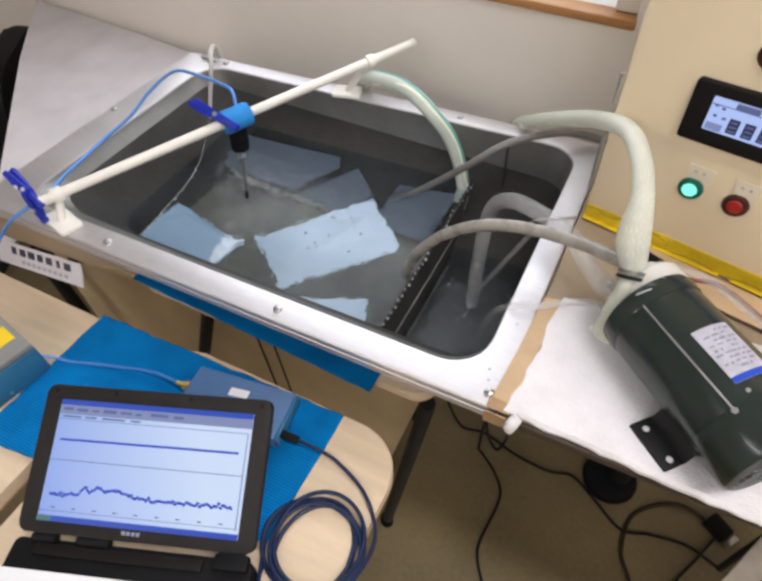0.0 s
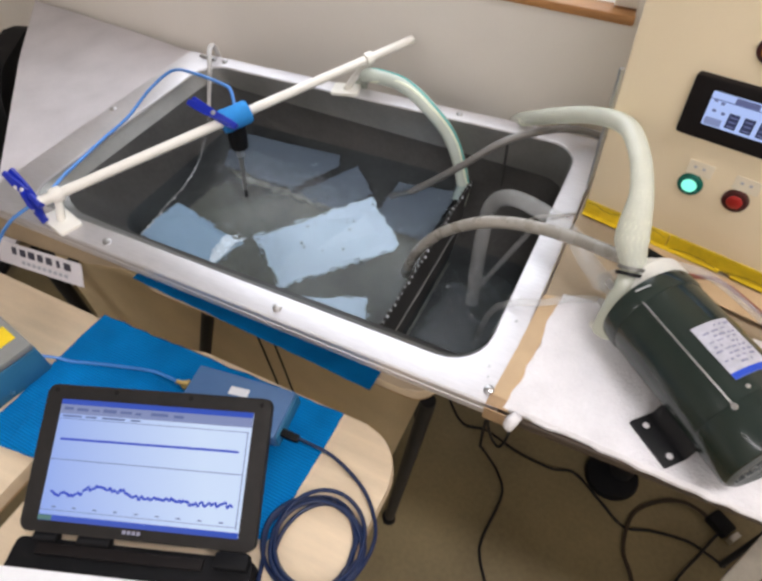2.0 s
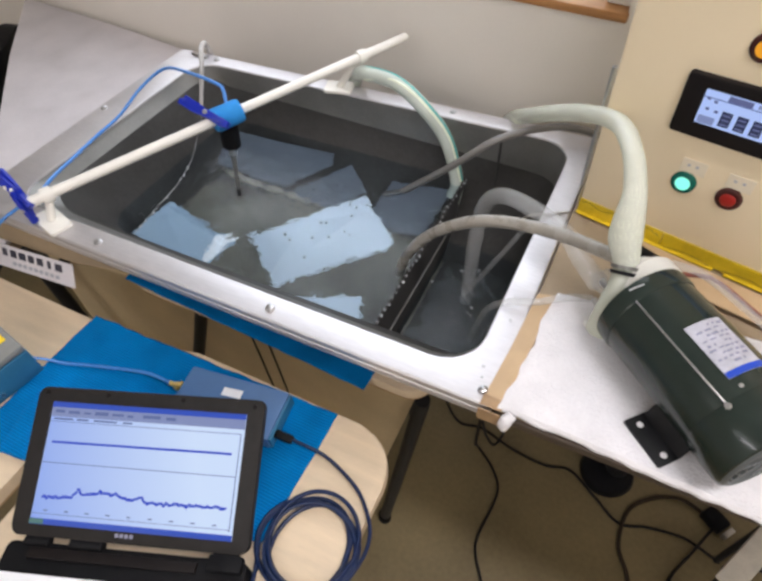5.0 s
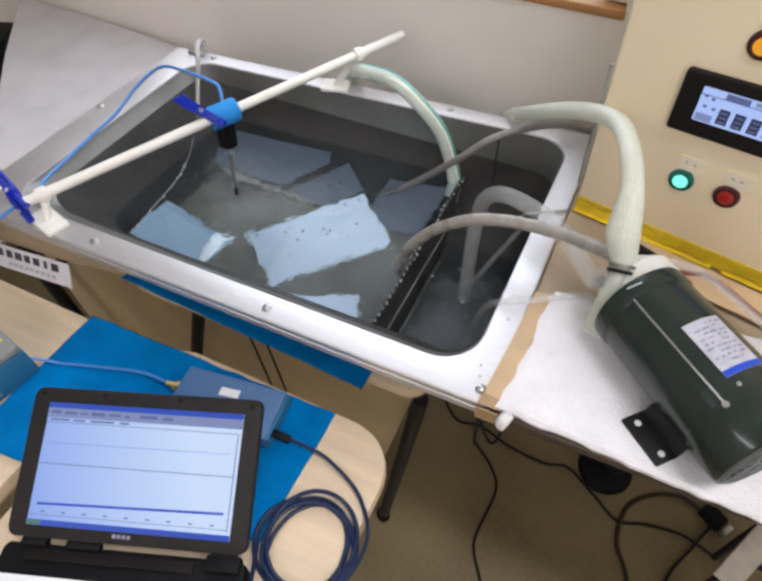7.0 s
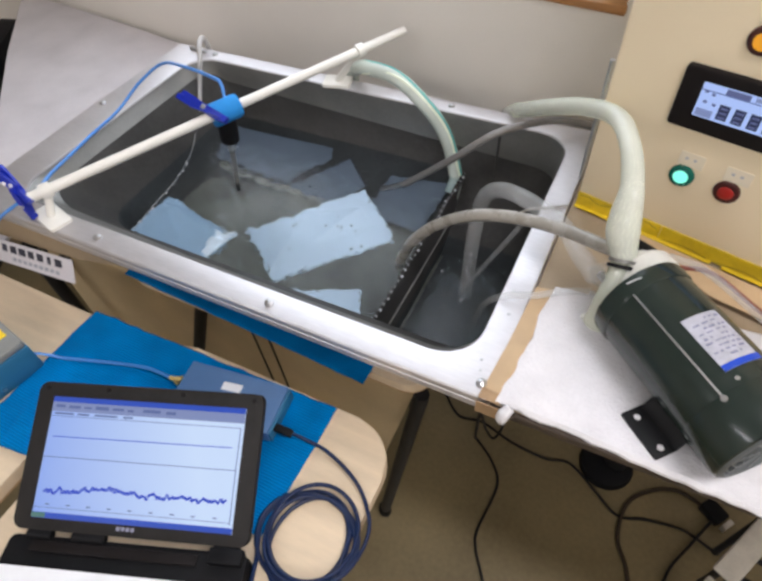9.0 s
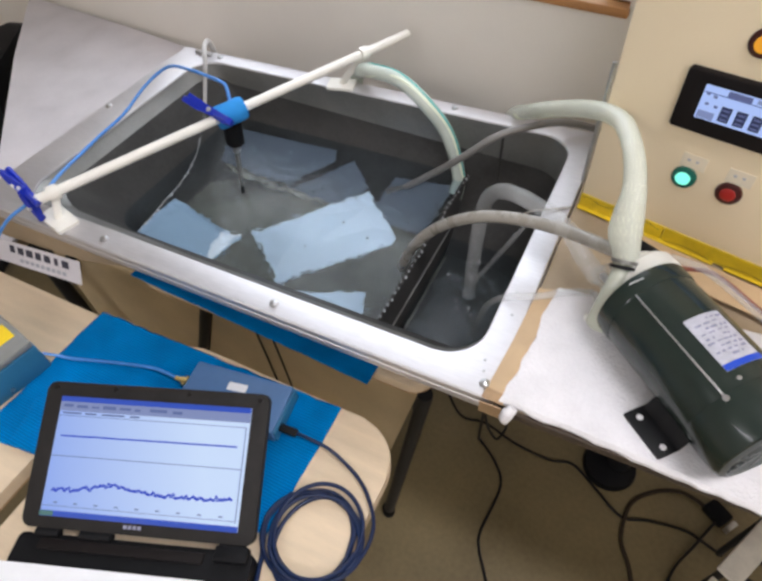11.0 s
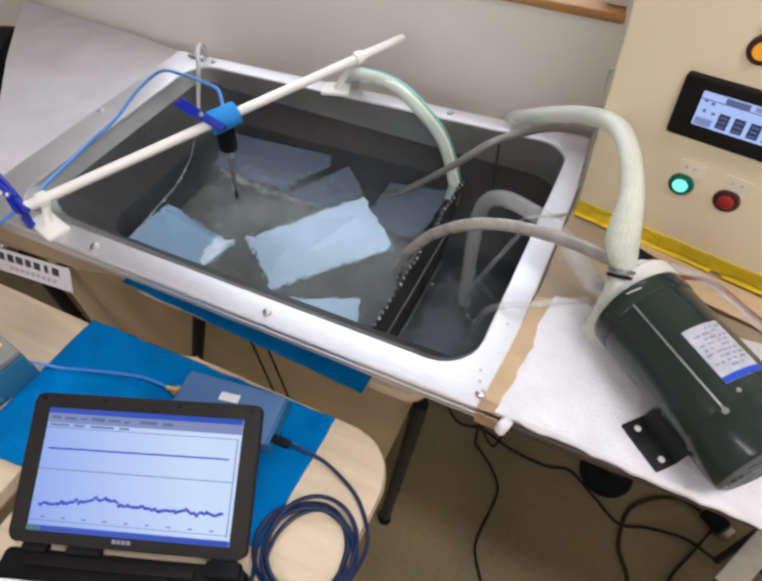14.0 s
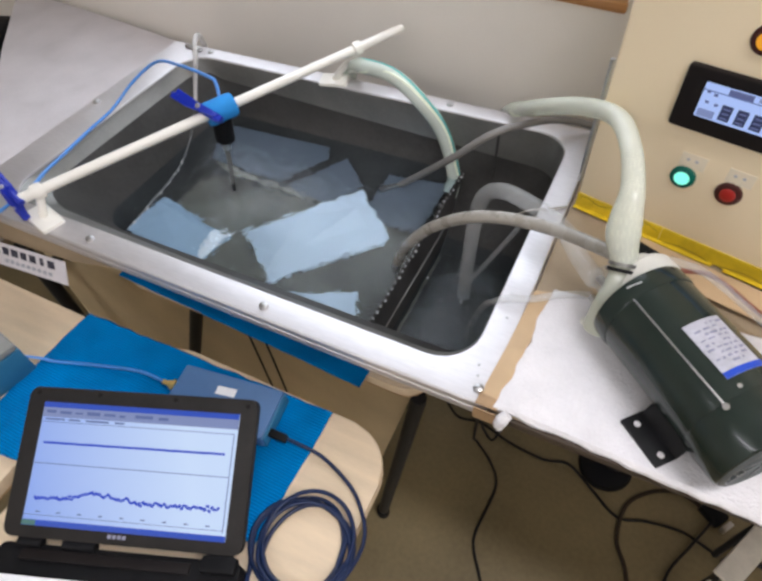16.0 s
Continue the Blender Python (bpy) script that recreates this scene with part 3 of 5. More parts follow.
for i in range(30):
    y = 0.44 + 0.402 * (i + 0.62) / 30
    bubble(WEIR_X + rng.uniform(-0.002, 0.003), y, WATER_Z + rng.uniform(-0.002, 0.003), rng.uniform(0.0022, 0.0036), "clear bead of water spilling over the weir", "beads on the weir")
DRIFT = []
for i in range(26):
    x, y = rng.uniform(-0.57, -0.40), rng.uniform(0.53, 0.72)
    DRIFT.append(bubble(x, y, WATER_Z + 0.0005, rng.choice((0.0016, 0.0020, 0.0025, 0.0031)), "small dark bubble drifting on the water", "drifting bubbles"))
    DRIFT[-1].data = dark_bead_mesh
SUMP_DRIFT = []
for i in range(11):
    x, y = rng.gauss(-0.165, 0.028), rng.gauss(0.60, 0.045)
    x = min(-0.09, max(-0.24, x))
    SUMP_DRIFT.append(bubble(x, y, SUMP_Z + 0.0005, rng.choice((0.0012, 0.0016, 0.0022, 0.003)), "bubble churning in the overflow chamber", "bubbles in the overflow chamber"))

# ---- rod with probe over the tank ----


def frame_from(o, u_to, up=(0, 0, 1)):
    o, u = Vector(o), (Vector(u_to) - Vector(o)).normalized()
    n = Vector(up)
    v = n.cross(u).normalized()
    n = u.cross(v)
    m = Matrix((u, v, n)).transposed().to_4x4()
    m.translation = o
    return m


ROD_A, ROD_B = Vector((-0.786, 0.318, 0.9035)), Vector((-0.440, 0.962, 0.935))


def support_rod():
    r = thing("support_rod", (-0.65, 0.6, RIM), "white plastic rod on two square-footed holders across the tank", "rod")
    part("bar", rod(ROD_A, ROD_B, 0.0082, 24, 0.002), PVC, r)
    for k, (cx, cy), rz, w, d in ((0.045, (-0.770, 0.331), -15, 0.068, 0.037), (0.855, (-0.540, 0.857), 15, 0.056, 0.040)):
        p = ROD_A.lerp(ROD_B, k)
        part("foot", prism(rounded(-w / 2, w / 2, -d / 2, d / 2, 0.005, 3), 0, 0.006, 0.0015, pose(cx, cy, RIM + 0.0005, 0, 0, rz)), PVC, r, "square white plastic foot")
        part("post", rod((cx, cy, RIM + 0.005), (p.x, p.y, p.z - 0.004), 0.0065, 14), PVC, r)
        part("collar", lathe([(0.0085, -0.008), (0.012, -0.008), (0.0125, 0), (0.012, 0.008), (0.0085, 0.008)], axis_pose(p, ROD_B), 20), PVC, r)


def spring_clamp(m, s, label, pads=()):
    """Two long jaws crossing at a pivot, in the xy plane of m."""
    c = thing("spring_clamp", m, label, "clamp", "blue clamps")
    for a in (5, -5):
        q = m @ pose(0, 0, 0.004 * (1 if a > 0 else -1), 0, 0, a)
        out = [(-0.045, -0.004), (-0.02, -0.007), (0.0, -0.006), (0.03, -0.004), (0.034, 0.002), (0.0, 0.005), (-0.02, 0.005), (-0.045, 0.004)]
        part("jaw", prism([(x * s, y * s) for x, y in out], -0.0035, 0.0035, 0.001, q), BLUE_CLAMP, c)
    for k in pads:
        part("pad", box((0.009 * s, 0.006 * s, 0.007), m @ Matrix.Translation((k * s, -0.006 * s, 0.005)), 0.0025), PVC, c, "white rubbed pad")
    part("pivot", rod(m @ Vector((0, 0, -0.010)), m @ Vector((0, 0, 0.010)), 0.0035 * s, 12), CHROME, c, "steel pivot pin")
    part("tip", box((0.012 * s, 0.01 * s, 0.012), m @ Matrix.Translation((0.032 * s, 0, 0)), 0.002), BLUE_CLAMP, c)


def probe():
    p = ROD_A.lerp(ROD_B, 0.47)
    pr = thing("probe", p, "black probe with a thin steel tip in a blue foam sleeve", "probe")
    d = (ROD_B - ROD_A).normalized()
    part("sleeve", lathe([(0.009, -0.026), (0.0190, -0.026), (0.0205, -0.02), (0.020, 0), (0.0205, 0.02), (0.0190, 0.026), (0.009, 0.026)], axis_pose(p, p + d), 20), SKY_FOAM, pr, "sky-blue foam sleeve on the rod")
    a = Vector((-0.6335, 0.628, 0.900))
    b = Vector((-0.6370, 0.624, 0.846))
    part("body", lathe([(0, 0), (0.013, 0), (0.0168, 0.003), (0.0172, 0.03), (0.0168, 0.048), (0.013, 0.052), (0, 0.052)], axis_pose(a, b), 20), BLACK, pr, "black plastic probe body")
    c, e = b, Vector((-0.654, 0.622, 0.728))
    part("neck", rod(c, c.lerp(e, 0.12), 0.007, 14), CHROME, pr)
    part("tip", tube([c.lerp(e, 0.1), c.lerp(e, 0.5), c.lerp(e, 0.8), e], [0.0045, 0.004, 0.0032, 0.0026], 12), STEEL_DULL, pr, "thin steel probe tip")
    part("tip_end", rod(c.lerp(e, 0.82), e, 0.0035, 10), BLACK, pr)


support_rod()
probe()
spring_clamp(frame_from((-0.640, 0.594, 0.934), (-0.592, 0.590, 0.922), (0.2, -0.6, 0.8)), 1.2, "royal blue spring clamp gripping the foam sleeve")
spring_clamp(frame_from((-0.806, 0.326, 0.918), (-0.768, 0.318, 0.898), (0.3, -0.7, 0.6)), 0.95, "royal blue spring clamp on the rod's end", (-0.012,))
spring_clamp(frame_from((-0.792, 0.318, 0.893), (-0.788, 0.316, 0.868), (0.3, -0.9, 0.2)), 0.7, "small royal blue spring clamp below the rod", (0.0,))

# ---- hoses over the tank ----


def hose(name, pts, r, mat, label, category="hose", sub=8, n=14):
    h = thing(name, pts[len(pts) // 2], label, category)
    part("tube", tube(pts, r, n, sub), mat, h)
    return h


def braid(pts, radii, strands, turns):
    """Crossed helical threads just inside a hose's wall, in one mesh."""
    path = spline(pts, 24)
    rr = np.interp(np.linspace(0, len(radii) - 1, len(path)), range(len(radii)), radii)
    up = Vector((0.13, 0.2, 1)).normalized()
    rings = []
    for i, q in enumerate(path):
        d = (path[min(i + 1, len(path) - 1)] - path[max(i - 1, 0)]).normalized()
        side = d.cross(up).normalized()
        up = side.cross(d).normalized()
        rings.append((q, side, up, float(rr[i]) * 0.985))
    bm = bmesh.new()
    for way in (1, -1):
        for k in range(strands):
            line = []
            for i, (q, side, over, rad) in enumerate(rings):
                a = 2 * math.pi * (k / strands + way * turns * i / len(rings))
                line.append(q + rad * (math.cos(a) * side + math.sin(a) * over))
            tube(line, 0.00024, 4, 1, bm)
    return bm


def offset_line(pts, toward, dist):
    """A line shifted sideways from pts, square to its run."""
    line = [Vector(p) for p in pts]
    out = []
    for i, q in enumerate(line):
        d = (line[min(i + 1, len(line) - 1)] - line[max(i - 1, 0)]).normalized()
        v = Vector(toward) - d * Vector(toward).dot(d)
        out.append(q + v.normalized() * dist)
    return out


big = hose("outlet_hose", [(-0.222, 0.932, 0.79), (-0.205, 0.910, 0.836), (-0.184, 0.880, 0.868), (-0.155, 0.835, 0.903), (-0.110, 0.770, 0.955), (-0.052, 0.708, 1.005), (-0.004, 0.636, 1.044), (0.022, 0.574, 1.050), (0.037, 0.527, 1.035), (0.041, 0.505, 1.012), (0.044, 0.495, 0.995), (0.054, 0.486, 0.969)],
           [0.0128, 0.0128, 0.0128, 0.0126, 0.0124, 0.0120, 0.0114, 0.0113, 0.0125, 0.0172, 0.0185, 0.0140], HOSE_MILK, "milky braided hose from the pump over the rim", n=20)
part("braid", braid([(-0.184, 0.880, 0.868), (-0.155, 0.835, 0.903), (-0.110, 0.770, 0.955), (-0.052, 0.708, 1.005), (-0.004, 0.636, 1.044), (0.022, 0.574, 1.050), (0.037, 0.527, 1.035), (0.041, 0.505, 1.012), (0.044, 0.495, 0.995), (0.054, 0.486, 0.969)],
                    [0.0128, 0.0126, 0.0124, 0.0120, 0.0114, 0.0113, 0.0125, 0.0172, 0.0185, 0.0140], 9, 13.0), BRAID, big, "pale crossed braid threads")["kind"] = "stuff"
part("clamp", lathe([(0.0142, -0.002), (0.0155, -0.002), (0.0155, 0.002), (0.0142, 0.002)], axis_pose((0.0545, 0.483, 0.964), (0.056, 0.470, 0.950)), 24), STEEL_DULL, big, "steel hose clip")
part("clamp", lathe([(0.0142, 0.0045), (0.0158, 0.0045), (0.0158, 0.0085), (0.0142, 0.0085)], axis_pose((0.0545, 0.483, 0.964), (0.056, 0.470, 0.950)), 24), BLACK, big, "dark hose clip")
hose("suction_hose", [(0.0, 0.90, 0.84), (-0.034, 0.866, 0.874), (-0.082, 0.853, 0.886), (-0.123, 0.813, 0.900), (-0.178, 0.749, 0.905), (-0.233, 0.729, 0.860), (-0.291, 0.741, 0.800), (-0.354, 0.760, 0.735), (-0.400, 0.763, 0.690)], 0.0062, HOSE_DARK, "dark grey hose dipping into the water")
hose("return_hose", [(0.046, 0.495, 0.965), (0.030, 0.503, 0.960), (-0.019, 0.527, 0.945), (-0.084, 0.542, 0.930), (-0.144, 0.545, 0.910), (-0.204, 0.554, 0.860), (-0.247, 0.559, 0.800), (-0.273, 0.573, 0.735), (-0.278, 0.576, 0.70)], 0.0085, GREY_HOSE, "grey vinyl hose bent over the weir")
hose("clear_tube", [(0.032, 0.487, 0.925), (0.005, 0.53, 0.912), (-0.023, 0.574, 0.905), (-0.072, 0.608, 0.902), (-0.131, 0.642, 0.885), (-0.164, 0.661, 0.840), (-0.172, 0.656, 0.760), (-0.172, 0.643, 0.660), (-0.170, 0.632, 0.625)], 0.0125, HOSE_CLEAR, "wide clear vinyl tube hanging into the overflow chamber")
tagged(part("stir_rod", rod((-0.088, 0.626, 0.848), (-0.180, 0.6470, 0.622), 0.0042, 12), HOSE_CLEAR), "thin pale plastic rod standing in the overflow chamber", "rod")
hose("thin_tube", [(0.034, 0.508, 0.872), (0.002, 0.495, 0.872), (-0.029, 0.476, 0.869), (-0.068, 0.461, 0.864), (-0.101, 0.490, 0.790), (-0.133, 0.540, 0.622)], 0.0048, HOSE_CLEAR, "thin clear tube looped over the rim")
hose("signal_wire", [(-0.035, 0.672, 0.8625), (-0.06, 0.655, 0.863), (-0.085, 0.64, 0.864), (-0.11, 0.64, 0.84)], 0.0016, GREY_HOSE, "thin grey wire over the rim", "wire")
green = hose("inlet_hose", [(-0.535, 0.905, 0.84), (-0.520, 0.892, 0.875), (-0.496, 0.866, 0.897), (-0.466, 0.852, 0.908), (-0.403, 0.839, 0.910), (-0.345, 0.828, 0.880), (-0.301, 0.834, 0.820), (-0.272, 0.828, 0.735), (-0.268, 0.80, 0.700)], 0.0135, HOSE_PALE, "pale hose with a teal stripe arching into the tank", n=18)
for toward, mat in (((0.75, -0.05, 0.65), HOSE_GREEN), ((0.95, -0.45, 0.05), BRAID)):
    part("stripe", tube(offset_line([(-0.520, 0.892, 0.875), (-0.496, 0.866, 0.897), (-0.466, 0.852, 0.908), (-0.403, 0.839, 0.910), (-0.345, 0.828, 0.880), (-0.301, 0.834, 0.820), (-0.272, 0.828, 0.735)], toward, 0.0117), 0.0028, 8), mat, green, "teal stripe" if mat is HOSE_GREEN else "pale stripe")
drip = hose("fill_tube", [(-0.893, 0.895, 0.84), (-0.886, 0.878, 0.884), (-0.870, 0.845, 0.888), (-0.857, 0.822, 0.868), (-0.860, 0.802, 0.820), (-0.853, 0.772, 0.775)],
            [0.0055, 0.0055, 0.0055, 0.005, 0.0045, 0.0035], TUBE_GREY, "grey fill tube hooked over the corner and trailing on the water")
part("trailing_end", tube([(-0.854, 0.776, 0.780), (-0.838, 0.720, 0.744), (-0.815, 0.672, 0.737), (-0.791, 0.605, 0.737), (-0.779, 0.526, 0.737), (-0.769, 0.446, 0.736)], [0.0022, 0.0012, 0.0008, 0.0008, 0.0008, 0.0008], 8), HOSE_CLEAR, drip, "thin clear tube end on the water")
part("clip", box((0.045, 0.008, 0.006), pose(-0.895, 0.862, RIM + 0.004, 0, 0, -5), 0.001), CHROME, drip, "small steel clip")
hose("probe_cable", [(-0.628, 0.632, 0.935), (-0.640, 0.645, 0.950), (-0.656, 0.650, 0.956), (-0.743, 0.671, 0.950), (-0.822, 0.692, 0.930), (-0.856, 0.652, 0.905), (-0.868, 0.592, 0.878), (-0.871, 0.527, 0.870), (-0.858, 0.466, 0.872), (-0.836, 0.402, 0.880), (-0.813, 0.350, 0.885), (-0.829, 0.319, 0.878), (-0.862, 0.286, 0.850), (-0.93, 0.24, 0.76)], 0.0029, SKY_CABLE, "light blue cable from the probe along the rim", "cable", n=10)

# ---- side table with the pump ----
tab = thing("side_table", (0.445, 0.61, 0), "tan topped table with a black pedestal beside the tank", "table")
part("tabletop", box((0.95, 0.60, 0.013), (0.443, 0.612, RIM - 0.010), 0.002), APRON, tab)
# the shadow under the towel's overhang is in this strip's colour
part("edging", box((0.95, 0.006, 0.013), (0.443, 0.3087, RIM - 0.0105), 0.002), EDGE_SHADOW, tab, "brown edging with the towel's shadow painted in")
part("pedestal", rod((0.235, 0.745, 0.02), (0.235, 0.745, RIM - 0.026), 0.028), BLACK_METAL, tab)
part("base", lathe([(0, 0), (0.064, 0), (0.067, 0.012), (0.062, 0.026), (0.03, 0.036), (0, 0.037)], (0.218, 0.735, 0)), BLACK, tab, "round black foot")


def towel_sheet(name, outline, z, thick, mat, label, seed, wave=0.002, dens=26, fray=0.002):
    """A soft sheet: a fine grid over a plan outline with folds and fuzz."""
    bm = bmesh.new()
    (ax, ay), (bx, by), (cx, cy), (dx, dy) = outline
    grid = []
    for i in range(dens + 1):
        row = []
        for j in range(dens + 1):
            u, v = i / dens, j / dens
            x = (1 - u) * (1 - v) * ax + u * (1 - v) * bx + u * v * cx + (1 - u) * v * dx
            y = (1 - u) * (1 - v) * ay + u * (1 - v) * by + u * v * cy + (1 - u) * v * dy
            edge = min(u, 1 - u, v, 1 - v)
            h = noise.noise(Vector((x * 9, y * 9, seed))) + 0.5 * noise.noise(Vector((x * 31, y * 31, seed)))
            zz = z + thick + wave * h - (0.5 * thick if edge == 0 else 0)
            jig = (fray if edge == 0 else 0.002) * noise.noise(Vector((x * 40, y * 40, seed + 7)))
            row.append(bm.verts.new((x + jig, y + jig, max(z + 0.0006, zz))))
        grid.append(row)
    for i in range(dens):
        for j in range(dens):
            bm.faces.new((grid[i][j], grid[i + 1][j], grid[i + 1][j + 1], grid[i][j + 1]))
    rim_edges = [e for e in bm.edges if e.is_boundary]
    ext = bmesh.ops.extrude_edge_only(bm, edges=rim_edges)
    for v in ext["geom"]:
        if isinstance(v, bmesh.types.BMVert):
            v.co.z = z
    return tagged(part(name, bm, mat), label, "towel")


towel_sheet("white_towel", [(-0.025, 0.313), (0.80, 0.274), (0.80, 0.585), (-0.009, 0.508)], RIM - 0.002, 0.008, CLOTH_WHITE, "fluffy white towel spread under the motor", 3, 0.0025, 60, 0.006)
tagged(part("towel_knot", tube([(-0.013, 0.301, 0.842), (-0.014, 0.301, 0.850), (-0.012, 0.303, 0.858), (-0.008, 0.309, 0.864)], [0.0045, 0.0072, 0.0075, 0.006], 12), CLOTH_WHITE), "rolled corner of white towel at the table's edge", "towel")
tape = thing("kraft_tape", (-0.027, 0.4, RIM), "strip of brown kraft tape over the joint", "tape")
part("strip", prism([(-0.046, 0.309), (-0.021, 0.309), (-0.016, 0.40), (-0.006, 0.503), (-0.033, 0.497), (-0.038, 0.40)], RIM + 0.0005, RIM + 0.0016), TAPE_TAN, tape, smooth=False)
part("folded_end", box((0.026, 0.0016, 0.022), (-0.0335, 0.3035, RIM - 0.0095)), TAPE_DOUBLE, tape, smooth=False)
part("corner", prism([(-0.0465, 0.3085), (-0.0205, 0.3085), (-0.020, 0.322), (-0.0455, 0.324)], RIM + 0.0017, RIM + 0.0024), TAPE_DOUBLE, tape, "darker doubled end of the tape", smooth=False)

M_A, M_B, M_R = Vector((0.0815, 0.473, 0.926)), Vector((0.2165, 0.345, 0.926)), 0.0565


def pump_motor():
    t = thing("pump_motor", (0.14, 0.40, RIM), "dark green electric pump motor lying on a white towel", "motor")
    L = (M_B - M_A).length
    ax = axis_pose(M_A, M_B)
    R = M_R
    part("body", lathe([(R * 0.965, 0.02), (R * 0.97, 0.022), (R * 0.97, L - 0.03), (R * 0.965, L - 0.028)], ax, 56), MOTOR_GREEN, t)
    part("rear_bell", lathe([(0, 0), (R * 0.9, 0), (R * 0.985, 0.003), (R, 0.007), (R, 0.020), (R * 0.985, 0.023), (R * 0.96, 0.0235)], ax, 56), MOTOR_GREEN, t, "dark green rear end bell")
    part("front_bell", lathe([(R * 0.95, L - 0.034), (R * 0.99, L - 0.033), (R, L - 0.030), (R, L + 0.0095), (R * 0.985, L + 0.0125), (R * 0.95, L + 0.0135)], ax, 56), MOTOR_GREEN, t, "dark green front end bell")
    part("end_ring", lathe([(R * 0.95, L + 0.0130), (R * 0.90, L + 0.0155), (R * 0.84, L + 0.0160), (R * 0.80, L + 0.012)], ax, 56), GRILLE, t, "grey end ring round the fan grille")
    part("fan_disc", lathe([(0, L + 0.008), (R * 0.82, L + 0.008), (R * 0.82, L + 0.010), (0, L + 0.010)], ax, 40), BLACK, t)
    for i in range(5):
        r = R * (0.18 + 0.145 * i)
        part("grille_ring", lathe([(r - 0.0016, L + 0.012), (r, L + 0.0145), (r + 0.0016, L + 0.012)], ax, 36), GRILLE, t, "grey fan grille ring")
    for i in range(8):
        q = ax @ pose(0, 0, 0, 0, 0, 45 * i)
        part("grille_bar", box((R * 0.72, 0.003, 0.003), q @ Matrix.Translation((R * 0.45, 0, L + 0.013)), 0.0006), GRILLE, t, "grey fan grille bar")
    # seam strip, tie bolts and name plate are placed by their turn about the axis
    side = lambda a: ax @ pose(0, 0, 0, 0, 0, a)
    part("seam_strip", box((0.0016, 0.0019, L - 0.045), side(SEAM_A) @ Matrix.Translation((R * 0.975, 0, L / 2 - 0.004)), 0.0005), CHROME, t, "bright metal seam strip")
    part("seam_screw", rod(side(SEAM_A) @ Vector((R * 0.96, 0, L - 0.030)), side(SEAM_A) @ Vector((R * 1.01, 0, L - 0.030)), 0.0032, 12), CHROME, t, "steel screw")
    part("seam_screw", rod(side(SEAM_A + 22 * SPIN) @ Vector((R * 0.96, 0, L - 0.040)), side(SEAM_A + 22 * SPIN) @ Vector((R * 0.985, 0, L - 0.040)), 0.0022, 10), CHROME, t, "small steel screw")
    part("seam_clip", tube([side(SEAM_A + k * SPIN) @ Vector((R * 1.008, 0, 0.008 + 0.0002 * k)) for k in (2, 8, 14, 18)], 0.0008, 6), CHROME, t, "bright wire clip")

    def curved(a0, a1, h0, h1, lift, name, mat, label):
        bm = bmesh.new()
        n = 10
        rows = []
        for lift_k in (0.0, 0.0006):
            rows.append([[bm.verts.new(side(a0 + (a1 - a0) * i / n) @ Vector((R * 0.97 + lift + lift_k, 0, h))) for i in range(n + 1)] for h in (h0, h1)])
        for lo, hi in ((rows[1][0], rows[1][1]), (rows[0][0], rows[0][1])):
            for i in range(n):
                bm.faces.new((lo[i], lo[i + 1], hi[i + 1], hi[i]))
        return part(name, bm, mat, t, label)

    plate = curved(PLATE_A, PLATE_A + 44 * SPIN, L * 0.40, L * 0.735, 0.0003, "name_plate", LABEL_GREY, "white name plate with blue band")
    curved(PLATE_A, PLATE_A + 44 * SPIN, L * 0.70, L * 0.735, 0.0011, "blue_band", LABEL_BLUE, "blue printed band")
    rng = random.Random(17)
    for row in range(9):
        at = 3 + rng.random() * 3
        while at < 37:
            w = 1.5 + 6 * rng.random()
            if rng.random() < 0.62:
                curved(PLATE_A + at * SPIN, PLATE_A + (min(at + w, 41)) * SPIN, L * (0.425 + 0.029 * row), L * (0.425 + 0.029 * row + 0.006 + 0.008 * rng.random()), 0.0010, "print_bar", INK_FAINT, "grey printed bar")
            at += w + 1.2 + 3 * rng.random()
    # foot bracket
    foot = frame_from((0.117, 0.3545, RIM + 0.0065), (0.151, 0.3235, RIM + 0.0065))
    bm = prism(rounded(-0.007, 0.051, -0.012, 0.018, 0.002, 2), 0, 0.0035, 0.0008, foot)
    br = part("foot_bracket", bm, BLACK_METAL, t, "black steel foot bracket")
    for x in (0.004, 0.042):
        part("hole", lathe([(0, 0.0036), (0.0036, 0.0036), (0.0036, 0.0041), (0, 0.0041)], foot @ Matrix.Translation((x, 0.001, 0)), 14), CLOTH_WHITE, br, "bolt hole showing the towel")
    part("web", box((0.056, 0.004, 0.026), foot @ pose(0.023, 0.020, 0.014, -28, 0, 0), 0.001), BLACK_METAL, t)
    part("far_bracket", box((0.07, 0.03, 0.006), foot @ Matrix.Translation((0.023, 0.118, 0.003)), 0.001), BLACK_METAL, t)
    # white pump head with outlet neck
    part("pump_head", lathe([(0, -0.040), (0.026, -0.040), (0.031, -0.036), (0.0325, -0.028), (0.041, -0.025), (0.0445, -0.020), (0.0445, -0.002), (0.042, 0.0)], Matrix.Translation((0.009, 0.009, 0.004)) @ ax, 44), PUMP_WHITE, t, "milky white plastic pump head")
    part("outlet", tube([(0.054, 0.487, 0.966), (0.055, 0.472, 0.951), (0.053, 0.456, 0.928), (0.055, 0.447, 0.892)], [0.0122, 0.0125, 0.0140, 0.020], 20), PUMP_CLEAR, t, "milky clear outlet neck")
    part("inlet", tube([(0.035, 0.485, 0.925), (0.045, 0.497, 0.925), (0.06, 0.49, 0.928)], 0.014, 16), HOSE_CLEAR, t, "clear inlet nozzle")
    for a in (150, 205, 330):
        q = side(a)
